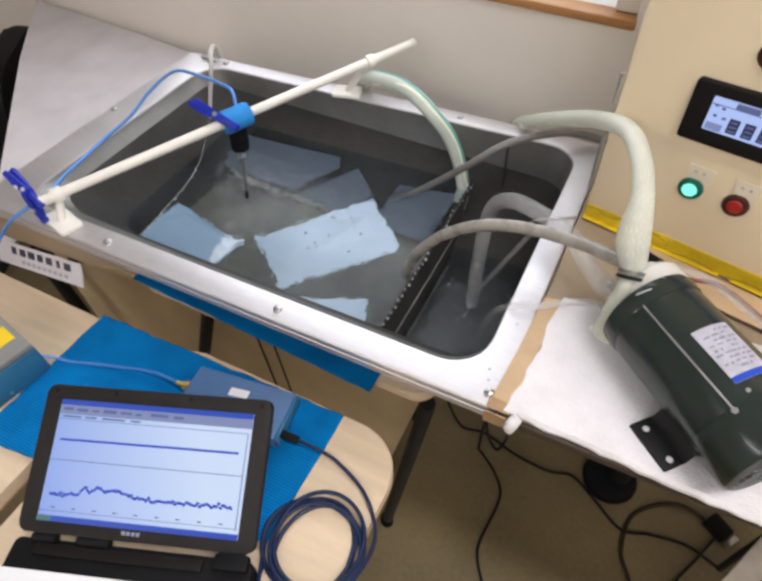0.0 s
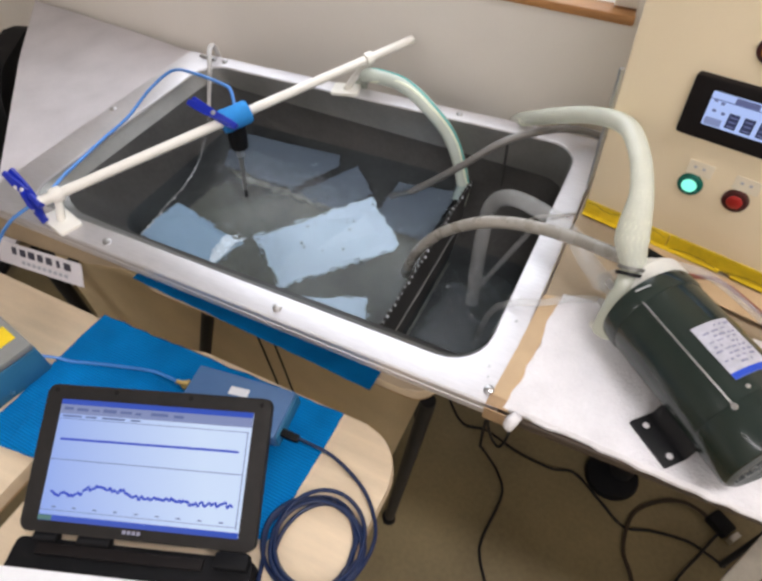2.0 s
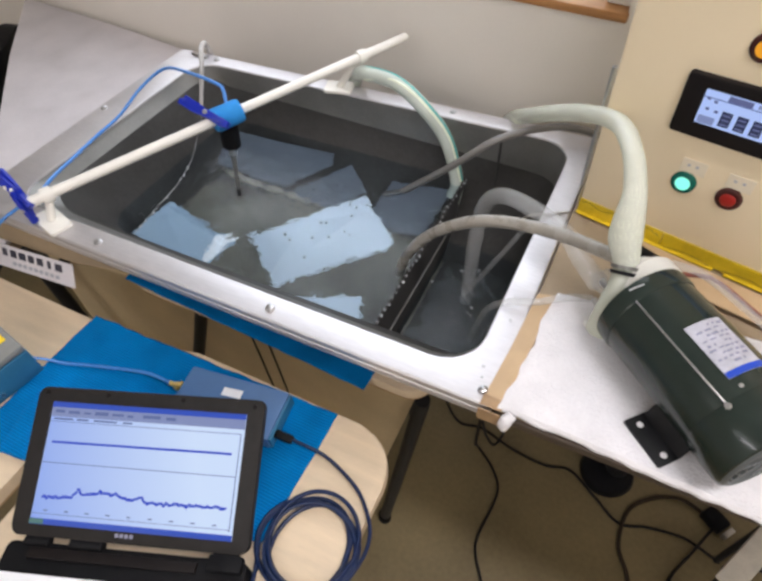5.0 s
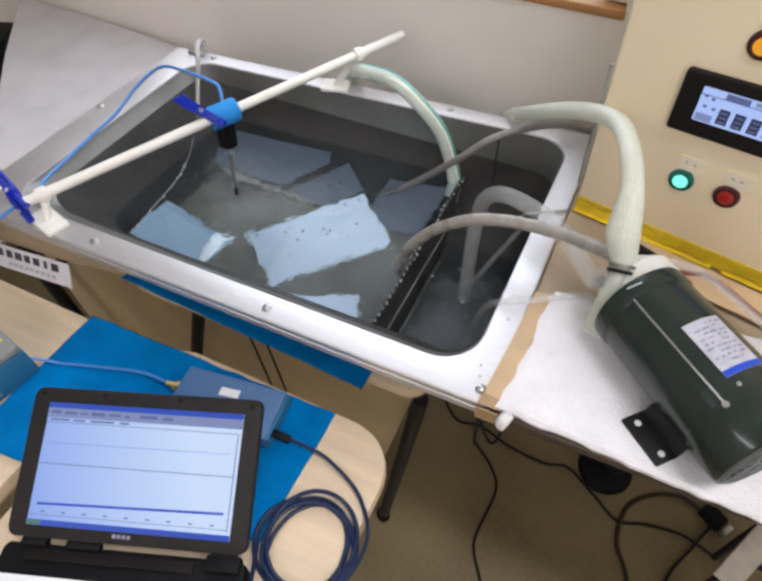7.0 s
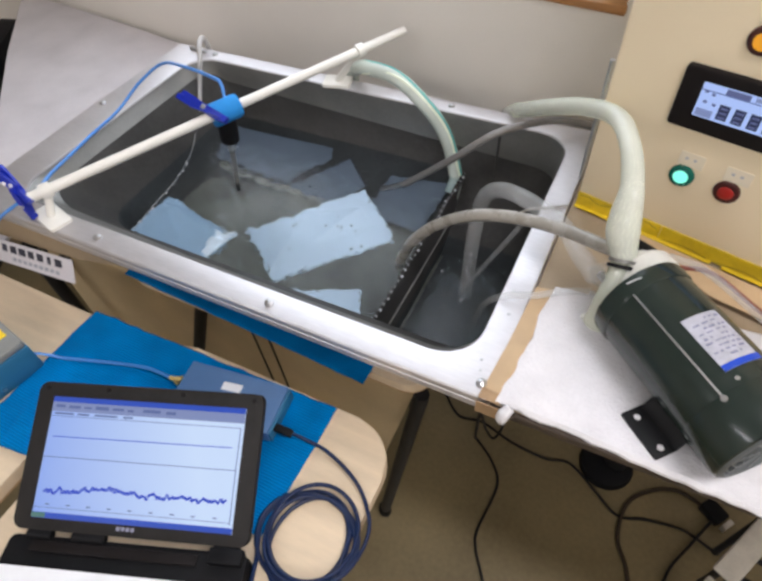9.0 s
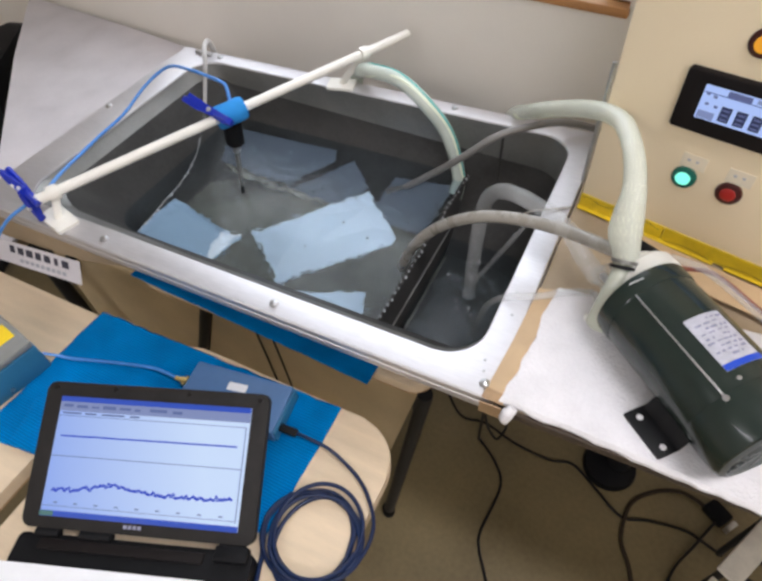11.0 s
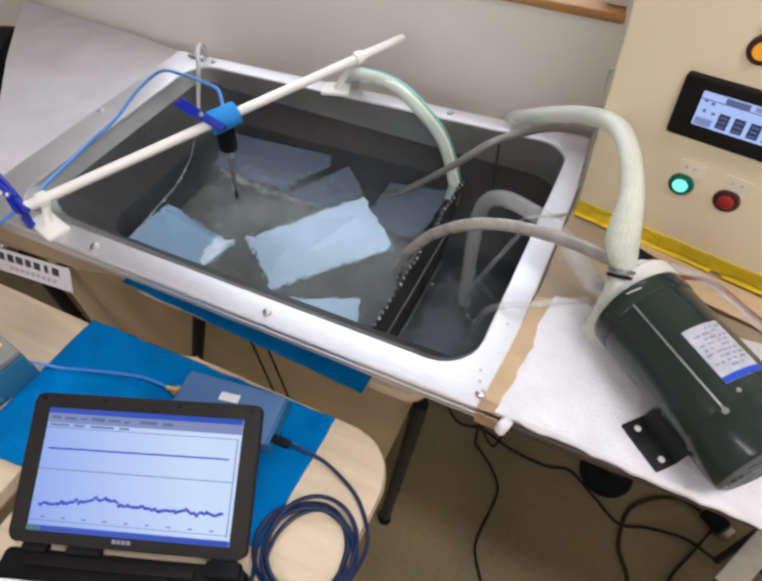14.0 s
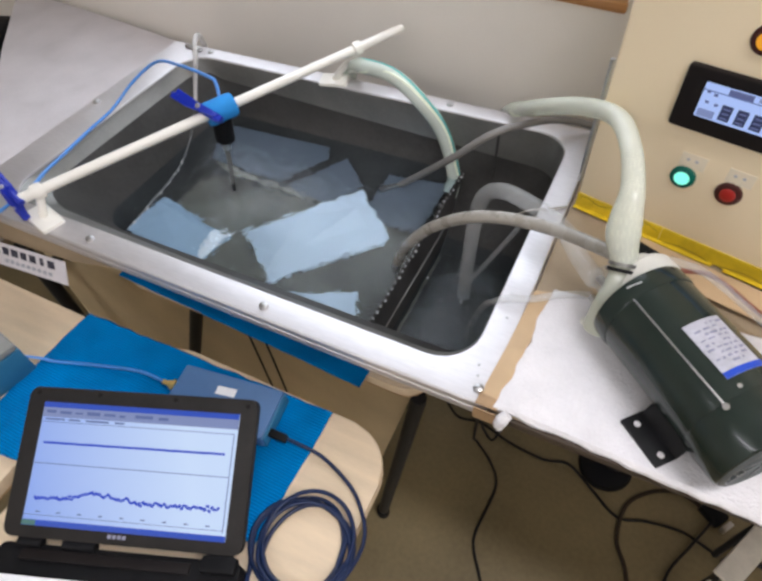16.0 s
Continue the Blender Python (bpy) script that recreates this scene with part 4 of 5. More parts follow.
        part("pump_bolt", rod(q @ Vector((0.037, 0, -0.033)), q @ Vector((0.037, 0, -0.020)), 0.004, 10), CHROME, t, "steel bolt")
    part("drain_nipple", tube([(0.052, 0.452, 0.892), (0.042, 0.456, 0.884), (0.035, 0.460, 0.877)], 0.0042, 10), PUMP_WHITE, t, "white drain nipple")


motor_axis = axis_pose(M_A, M_B)
facing = motor_axis.to_3x3().inverted() @ Vector((-0.125, -0.38, 0.51))
above = motor_axis.to_3x3().inverted() @ Vector((0.6, 0.6, 0.6))
FACE_A = math.degrees(math.atan2(facing.y, facing.x))
SPIN = 1 if (math.degrees(math.atan2(above.y, above.x)) - FACE_A) % 360 < 180 else -1
SEAM_A, PLATE_A = FACE_A - 3 * SPIN, FACE_A + 14 * SPIN
pump_motor()
hose("motor_lead", [(0.12, 0.545, 0.92), (0.16, 0.555, 0.915), (0.22, 0.53, 0.90), (0.30, 0.50, 0.88), (0.40, 0.46, 0.875)], 0.003, RED_WIRE, "red-brown motor lead beside the motor", "cable", n=8)
hose("motor_sheath", [(0.105, 0.548, 0.93), (0.15, 0.545, 0.925), (0.22, 0.515, 0.905), (0.30, 0.48, 0.88)], 0.005, HOSE_CLEAR, "clear sheath on the motor's leads", "cable", n=10)
cardboard = thing("paper_scrap", (0.16, 0.59, RIM), "crumpled tan paper under the cabinet's edge", "paper")
part("sheet", loft([[(0.04, 0.60, 0.8635), (0.26, 0.545, 0.866), (0.27, 0.585, 0.872), (0.05, 0.655, 0.8635)], [(0.04, 0.60, 0.8645), (0.26, 0.545, 0.867), (0.27, 0.585, 0.873), (0.05, 0.655, 0.8645)]], True, True), TAPE_TAN, cardboard, smooth=False)

# ---- control cabinet ----
PANEL = pose(-0.026, 0.6845, RIM, 0, 0, -13.5)


def control_cabinet():
    c = thing("control_cabinet", PANEL, "cream metal control cabinet with a touch screen and lamps", "control panel")
    face = lambda u, h, d=0.0: PANEL @ Matrix.Translation((u, -d, h))
    part("housing", box((0.75, 0.13, 0.62), face(0.375, 0.3115, -0.065), 0.003, seg=3), PANEL_CREAM, c)
    out = PANEL @ pose(0, 0, 0, 90, 0, 0)
    for i, (u0, u1) in enumerate(((0.0, 0.125), (0.126, 0.30), (0.301, 0.62))):
        part("hazard_tape", box((u1 - u0, 0.0016, 0.024), face((u0 + u1) / 2, 0.0125, 0.0012)), TAPE_YELLOW, c, "yellow tape along the bottom edge", smooth=False)
    for u0, u1, h in ((0.004, 0.12, 0.019), (0.13, 0.34, 0.004)):
        pts = [face(u0 + (u1 - u0) * k / 9, h + 0.003 * math.sin(k * 1.9 + u0 * 40), 0.0021).translation for k in range(10)]
        part("tape_crease", tube(pts, 0.0004, 6, 4), TAPE_DARK, c, "dark crease in the tape")
    for u, w in ((0.0, 0.20), (0.215, 0.4)):
        part("tape_fold", box((w, 0.006, 0.0014), face(u + w / 2, -0.001 + 0.0022, 0.005)), TAPE_YELLOW, c, "yellow tape folded onto the table", smooth=False)
    # touch screen
    s = part("touch_screen", prism(rounded(0.081, 0.330, 0.177, 0.251, 0.004, 3), 0.0, 0.0085, 0.002, out), BEZEL, c, "black touch screen bezel")
    part("display", prism(rounded(0.105, 0.240, 0.197, 0.238, 0.001, 2), 0.0086, 0.0092, 0, out), SCREEN_PALE, s, "lit pale blue display", smooth=False)
    flat = lambda u0, u1, h0, h1, lift, mat, name: part(name, box((u1 - u0, 0.0006, h1 - h0), face((u0 + u1) / 2 + 0.005, (h0 + h1) / 2 + 0.003, lift - 0.0026)), mat, s, smooth=False)
    flat(0.100, 0.235, 0.2262, 0.2272, 0.0122, SCREEN_GREY, "display_line")
    flat(0.102, 0.120, 0.1955, 0.2045, 0.0122, SCREEN_TOOL, "display_panel")
    flat(0.155, 0.190, 0.2290, 0.2335, 0.0122, SCREEN_TOOL, "display_button")
    flat(0.125, 0.150, 0.2275, 0.234, 0.0122, SCREEN_MID, "display_button")
    for i in range(4):
        u = 0.1245 + 0.0165 * i
        flat(u, u + 0.0115, 0.1975, 0.2155, 0.0122, SCREEN_DARK, "display_bar")
        for k in range(3):
            flat(u + 0.002, u + 0.0095, 0.1995 + 0.0055 * k, 0.2015 + 0.0055 * k, 0.0127, SCREEN_MID, "display_mark")
    for u, h in ((0.104, 0.224), (0.112, 0.222), (0.106, 0.212), (0.116, 0.211)):
        flat(u, u + 0.004, h, h + 0.003, 0.0122, SCREEN_MID, "display_mark")
    # pilot lamps
    for u, h, lens, lit, label in ((0.121, 0.110, LENS_GREEN, LAMP_GREEN, "green pilot lamp, lit"), (0.176, 0.110, LENS_DARKRED, LENS_RED, "red pilot lamp, unlit"), (0.1405, 0.290, LENS_DARKRED, LENS_AMBER, "amber pilot lamp, lit"), (0.22, 0.290, LENS_GREEN, LENS_GREEN, "green pilot lamp, unlit")):
        q = out @ Matrix.Translation((u, h, 0))
        lamp = part("pilot_lamp", lathe([(0.0155, 0), (0.0155, 0.0015), (0.0148, 0.0032), (0.0130, 0.0042), (0.0112, 0.0045), (0, 0.0045)], q, 32), lens, c, label)
        part("lens", lathe([(0, 0.0068), (0.0045, 0.0066), (0.0078, 0.0060), (0.0092, 0.0050), (0.0092, 0.0042)], q, 28), lit, lamp)
        part("label_plate", box((0.030, 0.0008, 0.019), face(u + 0.004, h + 0.0245, 0.0006)), PLATE_TAG, c, "pale label plate above the lamp", smooth=False)
        for k in (-0.005, 0.005):
            part("label_mark", box((0.0035, 0.0006, 0.003), face(u + 0.003 + k, h + 0.026, 0.0012)), INK_GREY, c, "small grey mark", smooth=False)
    part("hinge_rod", rod(PANEL @ Vector((-0.013, 0.03, 0.02)), PANEL @ Vector((-0.013, 0.03, 0.212)), 0.0035, 12), CHROME, c, "chrome hinge rod")


control_cabinet()
tagged(part("black_valve", box((0.05, 0.025, 0.03), pose(0.075, 0.59, 0.882, 0, 0, -25), 0.005), BLACK), "black valve body behind the pump", "valve")

# ---- stools with the laptop ----


def stool(name, x0, x1, y0, y1, top, r, label, legs):
    s = thing(name, ((x0 + x1) / 2, (y0 + y1) / 2, 0), label, "stool", "plywood stools")
    part("seat", prism(rounded(x0, x1, y0, y1, r, 8), top - 0.020, top, 0.004), WOOD, s, "pale plywood seat")
    part("seat_edge", prism(rounded(x0 + 0.0006, x1 - 0.0006, y0 + 0.0006, y1 - 0.0006, r, 8), top - 0.0245, top - 0.0205, 0.001), PLY_EDGE, s, "darker ply layer")
    for (ax, ay), (bx, by) in legs:
        part("leg", tube([(ax, ay, top - 0.026), (ax + (bx - ax) * 0.1, ay + (by - ay) * 0.1, top - 0.10), (bx, by, 0.012)], 0.0125, 12, 6), BLACK_METAL, s, "black tubular leg")
        part("foot_cap", lathe([(0, 0), (0.016, 0), (0.016, 0.025), (0.0125, 0.03), (0, 0.03)], (bx, by, 0), 14), BLACK, s, "black rubber cap")
    return s


stool("stool", -0.535, -0.127, -0.26, 0.272, 0.755, 0.065, "pale plywood stool carrying the laptop", (((-0.48, 0.2), (-0.53, 0.22)), ((-0.17, 0.12), (-0.19, 0.10)), ((-0.48, -0.2), (-0.5, -0.24)), ((-0.17, -0.2), (-0.15, -0.24))))
stool("stool", -1.02, -0.57, -0.2, 0.252, 0.755, 0.07, "pale plywood stool carrying the blue case", (((-0.97, 0.2), (-1.0, 0.23)), ((-0.62, 0.2), (-0.6, 0.23)), ((-0.97, -0.15), (-1.0, -0.2)), ((-0.62, -0.15), (-0.6, -0.2))))
stool("stool", -0.72, -0.138, 0.364, 0.446, 0.715, 0.038, "narrow pale plywood bench under the rim", (((-0.146, 0.375), (-0.250, 0.387)), ((-0.590, 0.400), (-0.865, 0.400))))
towel_sheet("blue_cloth", [(-0.722, 0.362), (-0.225, 0.340), (-0.225, 0.442), (-0.722, 0.442)], 0.7155, 0.004, CLOTH_BLUE, "blue cloth on the bench under the rim", 5, 0.002, 24)
towel_sheet("blue_towel", [(-0.668, 0.022), (-0.226, 0.085), (-0.226, 0.271), (-0.668, 0.259)], 0.7555, 0.005, CLOTH_BLUE, "blue ribbed towel under the instrument", 9, 0.0040, 90)
towel_sheet("blue_towel", [(-0.612, 0.030), (-0.52, 0.048), (-0.52, 0.15), (-0.632, 0.10)], 0.7615, 0.005, CLOTH_BLUE, "folded corner of the blue towel", 12, 0.002, 20)

LID_O = Vector((-0.488, -0.037, 0.787))
LID_U = (Vector((-0.221, 0.064, 0.787)) - LID_O).normalized()
LID_W = 0.285
LID_V = (Vector((-0.4025, 0.157, 0.861)) - (LID_O + LID_U * LID_W / 2)).normalized()
LID_V = (LID_V - LID_U * LID_V.dot(LID_U)).normalized()
LID_H = 0.170
LID_N = LID_U.cross(LID_V)
LID = Matrix((LID_U, LID_V, LID_N)).transposed().to_4x4()
LID.translation = LID_O
SCR_U0, SCR_U1, SCR_V0, SCR_V1 = 0.022, 0.265, 0.0135, 0.1525


def on_screen(u, v):
    """Lid coordinates of a spot on the screen; u to the right, v down, both 0 to 1."""
    return SCR_U0 + u * (SCR_U1 - SCR_U0), SCR_V1 - v * (SCR_V1 - SCR_V0)


TRACES = []


def laptop():
    t = thing("laptop", (-0.35, 0.0, 0.756), "open black netbook with a lit graph on its screen", "laptop")
    lid = part("lid", prism(rounded(0, LID_W, 0, LID_H, 0.010, 5), -0.011, 0.0, 0.0015, LID), LID_PLASTIC, t, "black lid with a wide bezel")
    for u, v in ((0.012, 0.163), (0.09, 0.164), (0.185, 0.164), (0.274, 0.162)):
        part("rubber_pad", lathe([(0.003, 0), (0.003, 0.0008), (0, 0.0012)], LID @ Matrix.Translation((u, v, 0)), 10), BEZEL, lid)
    for i in range(4):
        part("logo_bar", box((0.0042, 0.0042, 0.0005), LID @ Matrix.Translation((0.130 + 0.0058 * i, 0.0085, 0.0003))), INK_FAINT, lid, "pale logo mark", smooth=False)
    scr = part("screen", box((SCR_U1 - SCR_U0, SCR_V1 - SCR_V0, 0.0008), LID @ Matrix.Translation(((SCR_U0 + SCR_U1) / 2, (SCR_V0 + SCR_V1) / 2, 0.0004))), SCREEN_LAPTOP, t, "lit screen showing two graph traces", smooth=False)

    def strip(name, u0, u1, v0, v1, mat, lift=0.0012):
        a, b = on_screen(u0, v1), on_screen(u1, v0)
        return part(name, box((b[0] - a[0], b[1] - a[1], 0.0003), LID @ Matrix.Translation(((a[0] + b[0]) / 2, (a[1] + b[1]) / 2, lift))), mat, scr, smooth=False)

    strip("title_bar", 0, 1, 0, 0.045, SCREEN_BLUE)
    strip("tool_bar", 0, 1, 0.045, 0.125, SCREEN_TOOL)
    for i, (u, w) in enumerate(((0.02, 0.05), (0.09, 0.06), (0.17, 0.04), (0.23, 0.07), (0.32, 0.06), (0.40, 0.03), (0.48, 0.09), (0.60, 0.05))):
        strip("tool_mark", u, u + w, 0.065 + 0.005 * (i % 3), 0.092 + 0.004 * (i % 2), SCREEN_GREY, 0.0016)
    for u, w in ((0.02, 0.10), (0.14, 0.06), (0.23, 0.12), (0.38, 0.05)):
        strip("tool_mark", u, u + w, 0.135, 0.15, SCREEN_GREY)
    strip("plot_line", 0.0, 0.985, 0.163, 0.168, SCREEN_GREY)
    strip("plot_line", 0.0, 0.985, 0.505, 0.511, SCREEN_GREY)
    strip("plot_line", 0.982, 0.986, 0.163, 0.93, SCREEN_GREY)
    strip("plot_line", 0.0, 0.985, 0.915, 0.919, SCREEN_GREY)
    for i in range(9):
        strip("axis_mark", 0.06 + 0.105 * i, 0.08 + 0.105 * i, 0.885, 0.895, SCREEN_GREY)
    strip("task_bar", 0, 1, 0.955, 1.0, SCREEN_BLUE)
    strip("task_bar_mark", 0.0, 0.07, 0.958, 0.997, SCREEN_GREEN, 0.0016)
    n = 90
    for i in range(n):
        u0 = 0.035 + 0.915 * i / n
        a = on_screen(u0, 0)
        ob = part("trace_piece", box((0.915 / n * (SCR_U1 - SCR_U0) * 1.7, 0.0026, 0.0003), (0, 0, 0)), SCREEN_LINE, None, smooth=False)
        ob.matrix_basis = Matrix.Identity(4)
        ob.parent = scr
        TRACES.append(("lower", i / n, a[0], ob))
    for i in range(22):
        u0 = 0.045 + 0.915 * i / 22
        a = on_screen(u0, 0)
        ob = part("trace_piece", box((0.915 / 22 * (SCR_U1 - SCR_U0) * 1.05, 0.0026, 0.0003), (0, 0, 0)), SCREEN_LINE, None, smooth=False)
        ob.matrix_basis = Matrix.Identity(4)
        ob.parent = scr
        TRACES.append(("upper", i / 22, a[0], ob))
    # base lies behind the hinge towards the viewer
    ang = math.atan2(LID_U.y, LID_U.x)
    base = Matrix.Translation(LID_O) @ Matrix.Rotation(ang, 4, "Z")
    part("base", prism(rounded(-0.001, LID_W + 0.001, -0.20, -0.004, 0.008, 4), -0.0305, -0.006, 0.002, base), BLACK, t, "black keyboard base")
    for u0, u1 in ((0.02, 0.05), (0.075, 0.115), (0.245, 0.275)):
        part("hinge", rod(base @ Vector((u0, -0.003, -0.006)), base @ Vector((u1, -0.003, -0.006)), 0.006, 14), BLACK, t, "black hinge barrel")
    part("hinge_cover", box((0.040, 0.018, 0.014), base @ Matrix.Translation((0.262, -0.010, -0.004)), 0.003), BLACK, t, "black hinge cover")
    part("bar", box((0.20, 0.012, 0.004), base @ Matrix.Translation((0.13, -0.016, -0.0045)), 0.001), BEZEL, t, "raised strip over the keyboard")
    part("palm_sheet", box((0.245, 0.15, 0.0025), base @ pose(0.116, -0.1135, -0.0042)), LABEL_WHITE, t, "white sheet over the keyboard", smooth=False)


laptop()

meter = thing("instrument_box", (-0.36, 0.215, 0.76), "blue-grey measuring box on the blue towel", "instrument")
MB = pose(-0.360, 0.214, 0.7605, 0, 0, 8)
part("case", box((0.150, 0.072, 0.026), MB @ Matrix.Translation((0, 0, 0.013)), 0.003), BLUE_BOX, meter)
part("end_plate", box((0.003, 0.068, 0.022), MB @ Matrix.Translation((0.0765, 0, 0.012)), 0.001), BLUE_CASE, meter)
part("label", box((0.028, 0.012, 0.0006), MB @ pose(0.000, 0.012, 0.0264, 0, 0, 3)), LABEL_WHITE, meter, "white label", smooth=False)
con = part("connector", rod((-0.436, 0.207, 0.780), (-0.446, 0.2045, 0.781), 0.0055, 12), BRASS, meter, "gold plated connector")
part("collar", rod((-0.442, 0.2055, 0.7805), (-0.455, 0.204, 0.7815), 0.0035, 12), BRASS, con)
part("nut", rod((-0.440, 0.199, 0.7805), (-0.440, 0.213, 0.7805), 0.003, 8), BRASS, con)
hose("sensor_cable", [(-0.452, 0.204, 0.781), (-0.475, 0.205, 0.779), (-0.515, 0.204, 0.770), (-0.595, 0.183, 0.7645), (-0.636, 0.168, 0.766), (-0.652, 0.160, 0.776), (-0.672, 0.146, 0.790)], 0.0021, SKY_CABLE, "light blue sensor cable to the measuring box", "cable", n=10)
usb = hose("usb_cable", [(-0.283, 0.205, 0.775), (-0.262, 0.207, 0.774), (-0.235, 0.209, 0.770), (-0.203, 0.209, 0.762), (-0.154, 0.191, 0.760), (-0.125, 0.166, 0.760), (-0.112, 0.142, 0.760), (-0.111, 0.112, 0.762), (-0.118, 0.086, 0.768), (-0.140, 0.064, 0.771), (-0.172, 0.056, 0.771), (-0.205, 0.068, 0.769), (-0.222, 0.095, 0.766), (-0.224, 0.125, 0.764)], 0.0024, BLUE_CABLE, "dark blue cable plugged into the measuring box", "cable", n=10)
part("plug", box((0.026, 0.011, 0.007), pose(-0.268, 0.206, 0.7745, 0, 8, 5), 0.002), BLACK, usb, "black moulded plug")

coil = thing("cable_coil", (-0.173, 0.122, 0.756), "coiled navy blue cable lying on the plywood stool", "cable")
rng = random.Random(3)
for k in range(5):
    ca, cb = -0.172 + rng.uniform(-0.007, 0.007), 0.110 + rng.uniform(-0.008, 0.008)
    ra, rb = 0.054 + rng.uniform(-0.010, 0.006), 0.052 + rng.uniform(-0.006, 0.006)
    pts = [(ca + ra * math.cos(a), cb + rb * math.sin(a), 0.7585 + 0.0042 * (k // 2) + 0.002 * math.sin(a * 2 + k)) for a in [2 * math.pi * i / 12 for i in range(13)]]
    part("loop", tube(pts, 0.0027, 10, 5), BLUE_CABLE, coil)
part("tail", tube([(-0.222, 0.14, 0.766), (-0.232, 0.10, 0.764), (-0.215, 0.06, 0.760), (-0.205, 0.02, 0.759), (-0.215, -0.05, 0.759)], 0.0027, 10), BLUE_CABLE, coil)

case = thing("instrument_case", (-0.72, 0.11, 0.756), "teal blue case with a grey top and yellow label", "instrument")
CB = frame_from((-0.664, 0.141, 0.756), (-0.684, 0.031, 0.756))
part("case", box((0.17, 0.14, 0.052), CB @ Matrix.Translation((0.075, -0.068, 0.026)), 0.004), BLUE_CASE, case)
part("top", box((0.168, 0.138, 0.012), CB @ Matrix.Translation((0.075, -0.068, 0.058)), 0.004), GREY_PLASTIC, case, "grey plastic top")
part("label", box((0.05, 0.035, 0.001), CB @ Matrix.Translation((0.024, -0.045, 0.0646))), YELLOW, case, "yellow label", smooth=False)
part("screw", lathe([(0.003, 0), (0.003, 0.001), (0, 0.002)], CB @ pose(0.05, 0.002, 0.012, -90, 0, 0), 10), CHROME, case)

# ---- white table, chair and floor clutter ----
st = thing("white_side_table", (-1.3, 0.7, 0), "table covered with a white creased sheet beside the tank", "table")
out = [(-0.972, 0.30), (-0.972, 1.03), (-1.4, 1.095), (-1.893, 1.155), (-1.598, 0.849), (-1.204, 0.474), (-1.05, 0.33)]
bm = prism(out, 0.735, 0.742, 0.002)
part("sheet", bm, SHEET_WHITE, st, "white creased sheet")
part("tabletop", prism([(-0.985, 0.32), (-0.985, 1.01), (-1.4, 1.07), (-1.80, 1.10), (-1.56, 0.85), (-1.19, 0.50), (-1.06, 0.36)], 0.705, 0.7345, 0.002), APRON, st)
part("leg", rod((-1.12, 0.40, 0.706), (-0.98, 0.36, 0.0), 0.015, 12), BLACK_METAL, st, "black slanting steel leg")
for x, y in ((-1.02, 0.95), (-1.6, 1.0)):
    part("leg", box((0.03, 0.03, 0.705), (x, y, 0.3525), 0.003), BLACK_METAL, st, "black steel leg")
part("brace", tube([(-1.12, 0.41, 0.50), (-1.05, 0.45, 0.56), (-0.98, 0.5, 0.60)], 0.011, 10), BLACK_METAL, st, "black steel brace")

chair = thing("office_chair", (-1.75, 0.78, 0), "black padded office chair beyond the white table", "chair")
part("backrest", prism(rounded(-0.22, 0.22, -0.24, 0.24, 0.12, 8), -0.03, 0.03, 0.015, pose(-1.735, 0.86, 0.51, 80, 0, -55)), BLACK, chair, "black padded backrest")
part("seat", prism(rounded(-0.22, 0.22, -0.22, 0.22, 0.08, 6), 0, 0.06, 0.02, pose(-1.95, 0.70, 0.42)), BLACK, chair)
part("stem", rod((-1.95, 0.70, 0.03), (-1.95, 0.70, 0.42), 0.025), BLACK_METAL, chair)
part("back_arm", tube([(-1.95, 0.72, 0.42), (-1.85, 0.80, 0.41), (-1.76, 0.86, 0.5)], 0.018, 10), BLACK_METAL, chair)
for i in range(5):
    a = 2 * math.pi * i / 5
    part("base_arm", tube([(-1.95, 0.70, 0.06), (-1.95 + 0.25 * math.cos(a), 0.70 + 0.25 * math.sin(a), 0.02)], 0.02, 8), BLACK_METAL, chair)

hose("power_cable", [(-0.33, 0.86, 0.006), (-0.252, 0.775, 0.005), (-0.181, 0.711, 0.005), (-0.112, 0.718, 0.005), (-0.021, 0.695, 0.005), (0.073, 0.688, 0.005), (0.133, 0.702, 0.005), (0.205, 0.660, 0.005), (0.272, 0.620, 0.005), (0.337, 0.639, 0.005), (0.412, 0.651, 0.005), (0.456, 0.642, 0.005), (0.499, 0.628, 0.005)], 0.0034, RUBBER, "thin black power cable lying on the floor", "cable", n=8)
hose("power_cable", [(-0.06, 0.47, 0.60), (-0.080, 0.51, 0.45), (-0.10, 0.60, 0.15), (-0.105, 0.660, 0.012), (-0.050, 0.621, 0.005), (-0.017, 0.565, 0.005), (-0.025, 0.443, 0.005), (-0.014, 0.399, 0.005), (0.012, 0.359, 0.005), (0.05, 0.30, 0.005)], 0.0034, RUBBER, "thin black power cable hanging down to the floor", "cable", n=8)
hose("power_cable", [(0.34, 0.42, 0.007), (0.313, 0.507, 0.007), (0.282, 0.568, 0.007), (0.287, 0.659, 0.007), (0.335, 0.716, 0.007), (0.388, 0.742, 0.007), (0.426, 0.737, 0.010), (0.455, 0.724, 0.012)], 0.0050, CABLE_BROWN, "thick dark brown power cable curled on the floor", "cable", n=10)
hose("power_cable", [(0.39, 0.48, 0.005), (0.404, 0.552, 0.005), (0.437, 0.621, 0.012), (0.469, 0.688, 0.014), (0.48, 0.705, 0.014)], 0.0034, RUBBER, "thin black power cable leading to the plug", "cable", n=8)
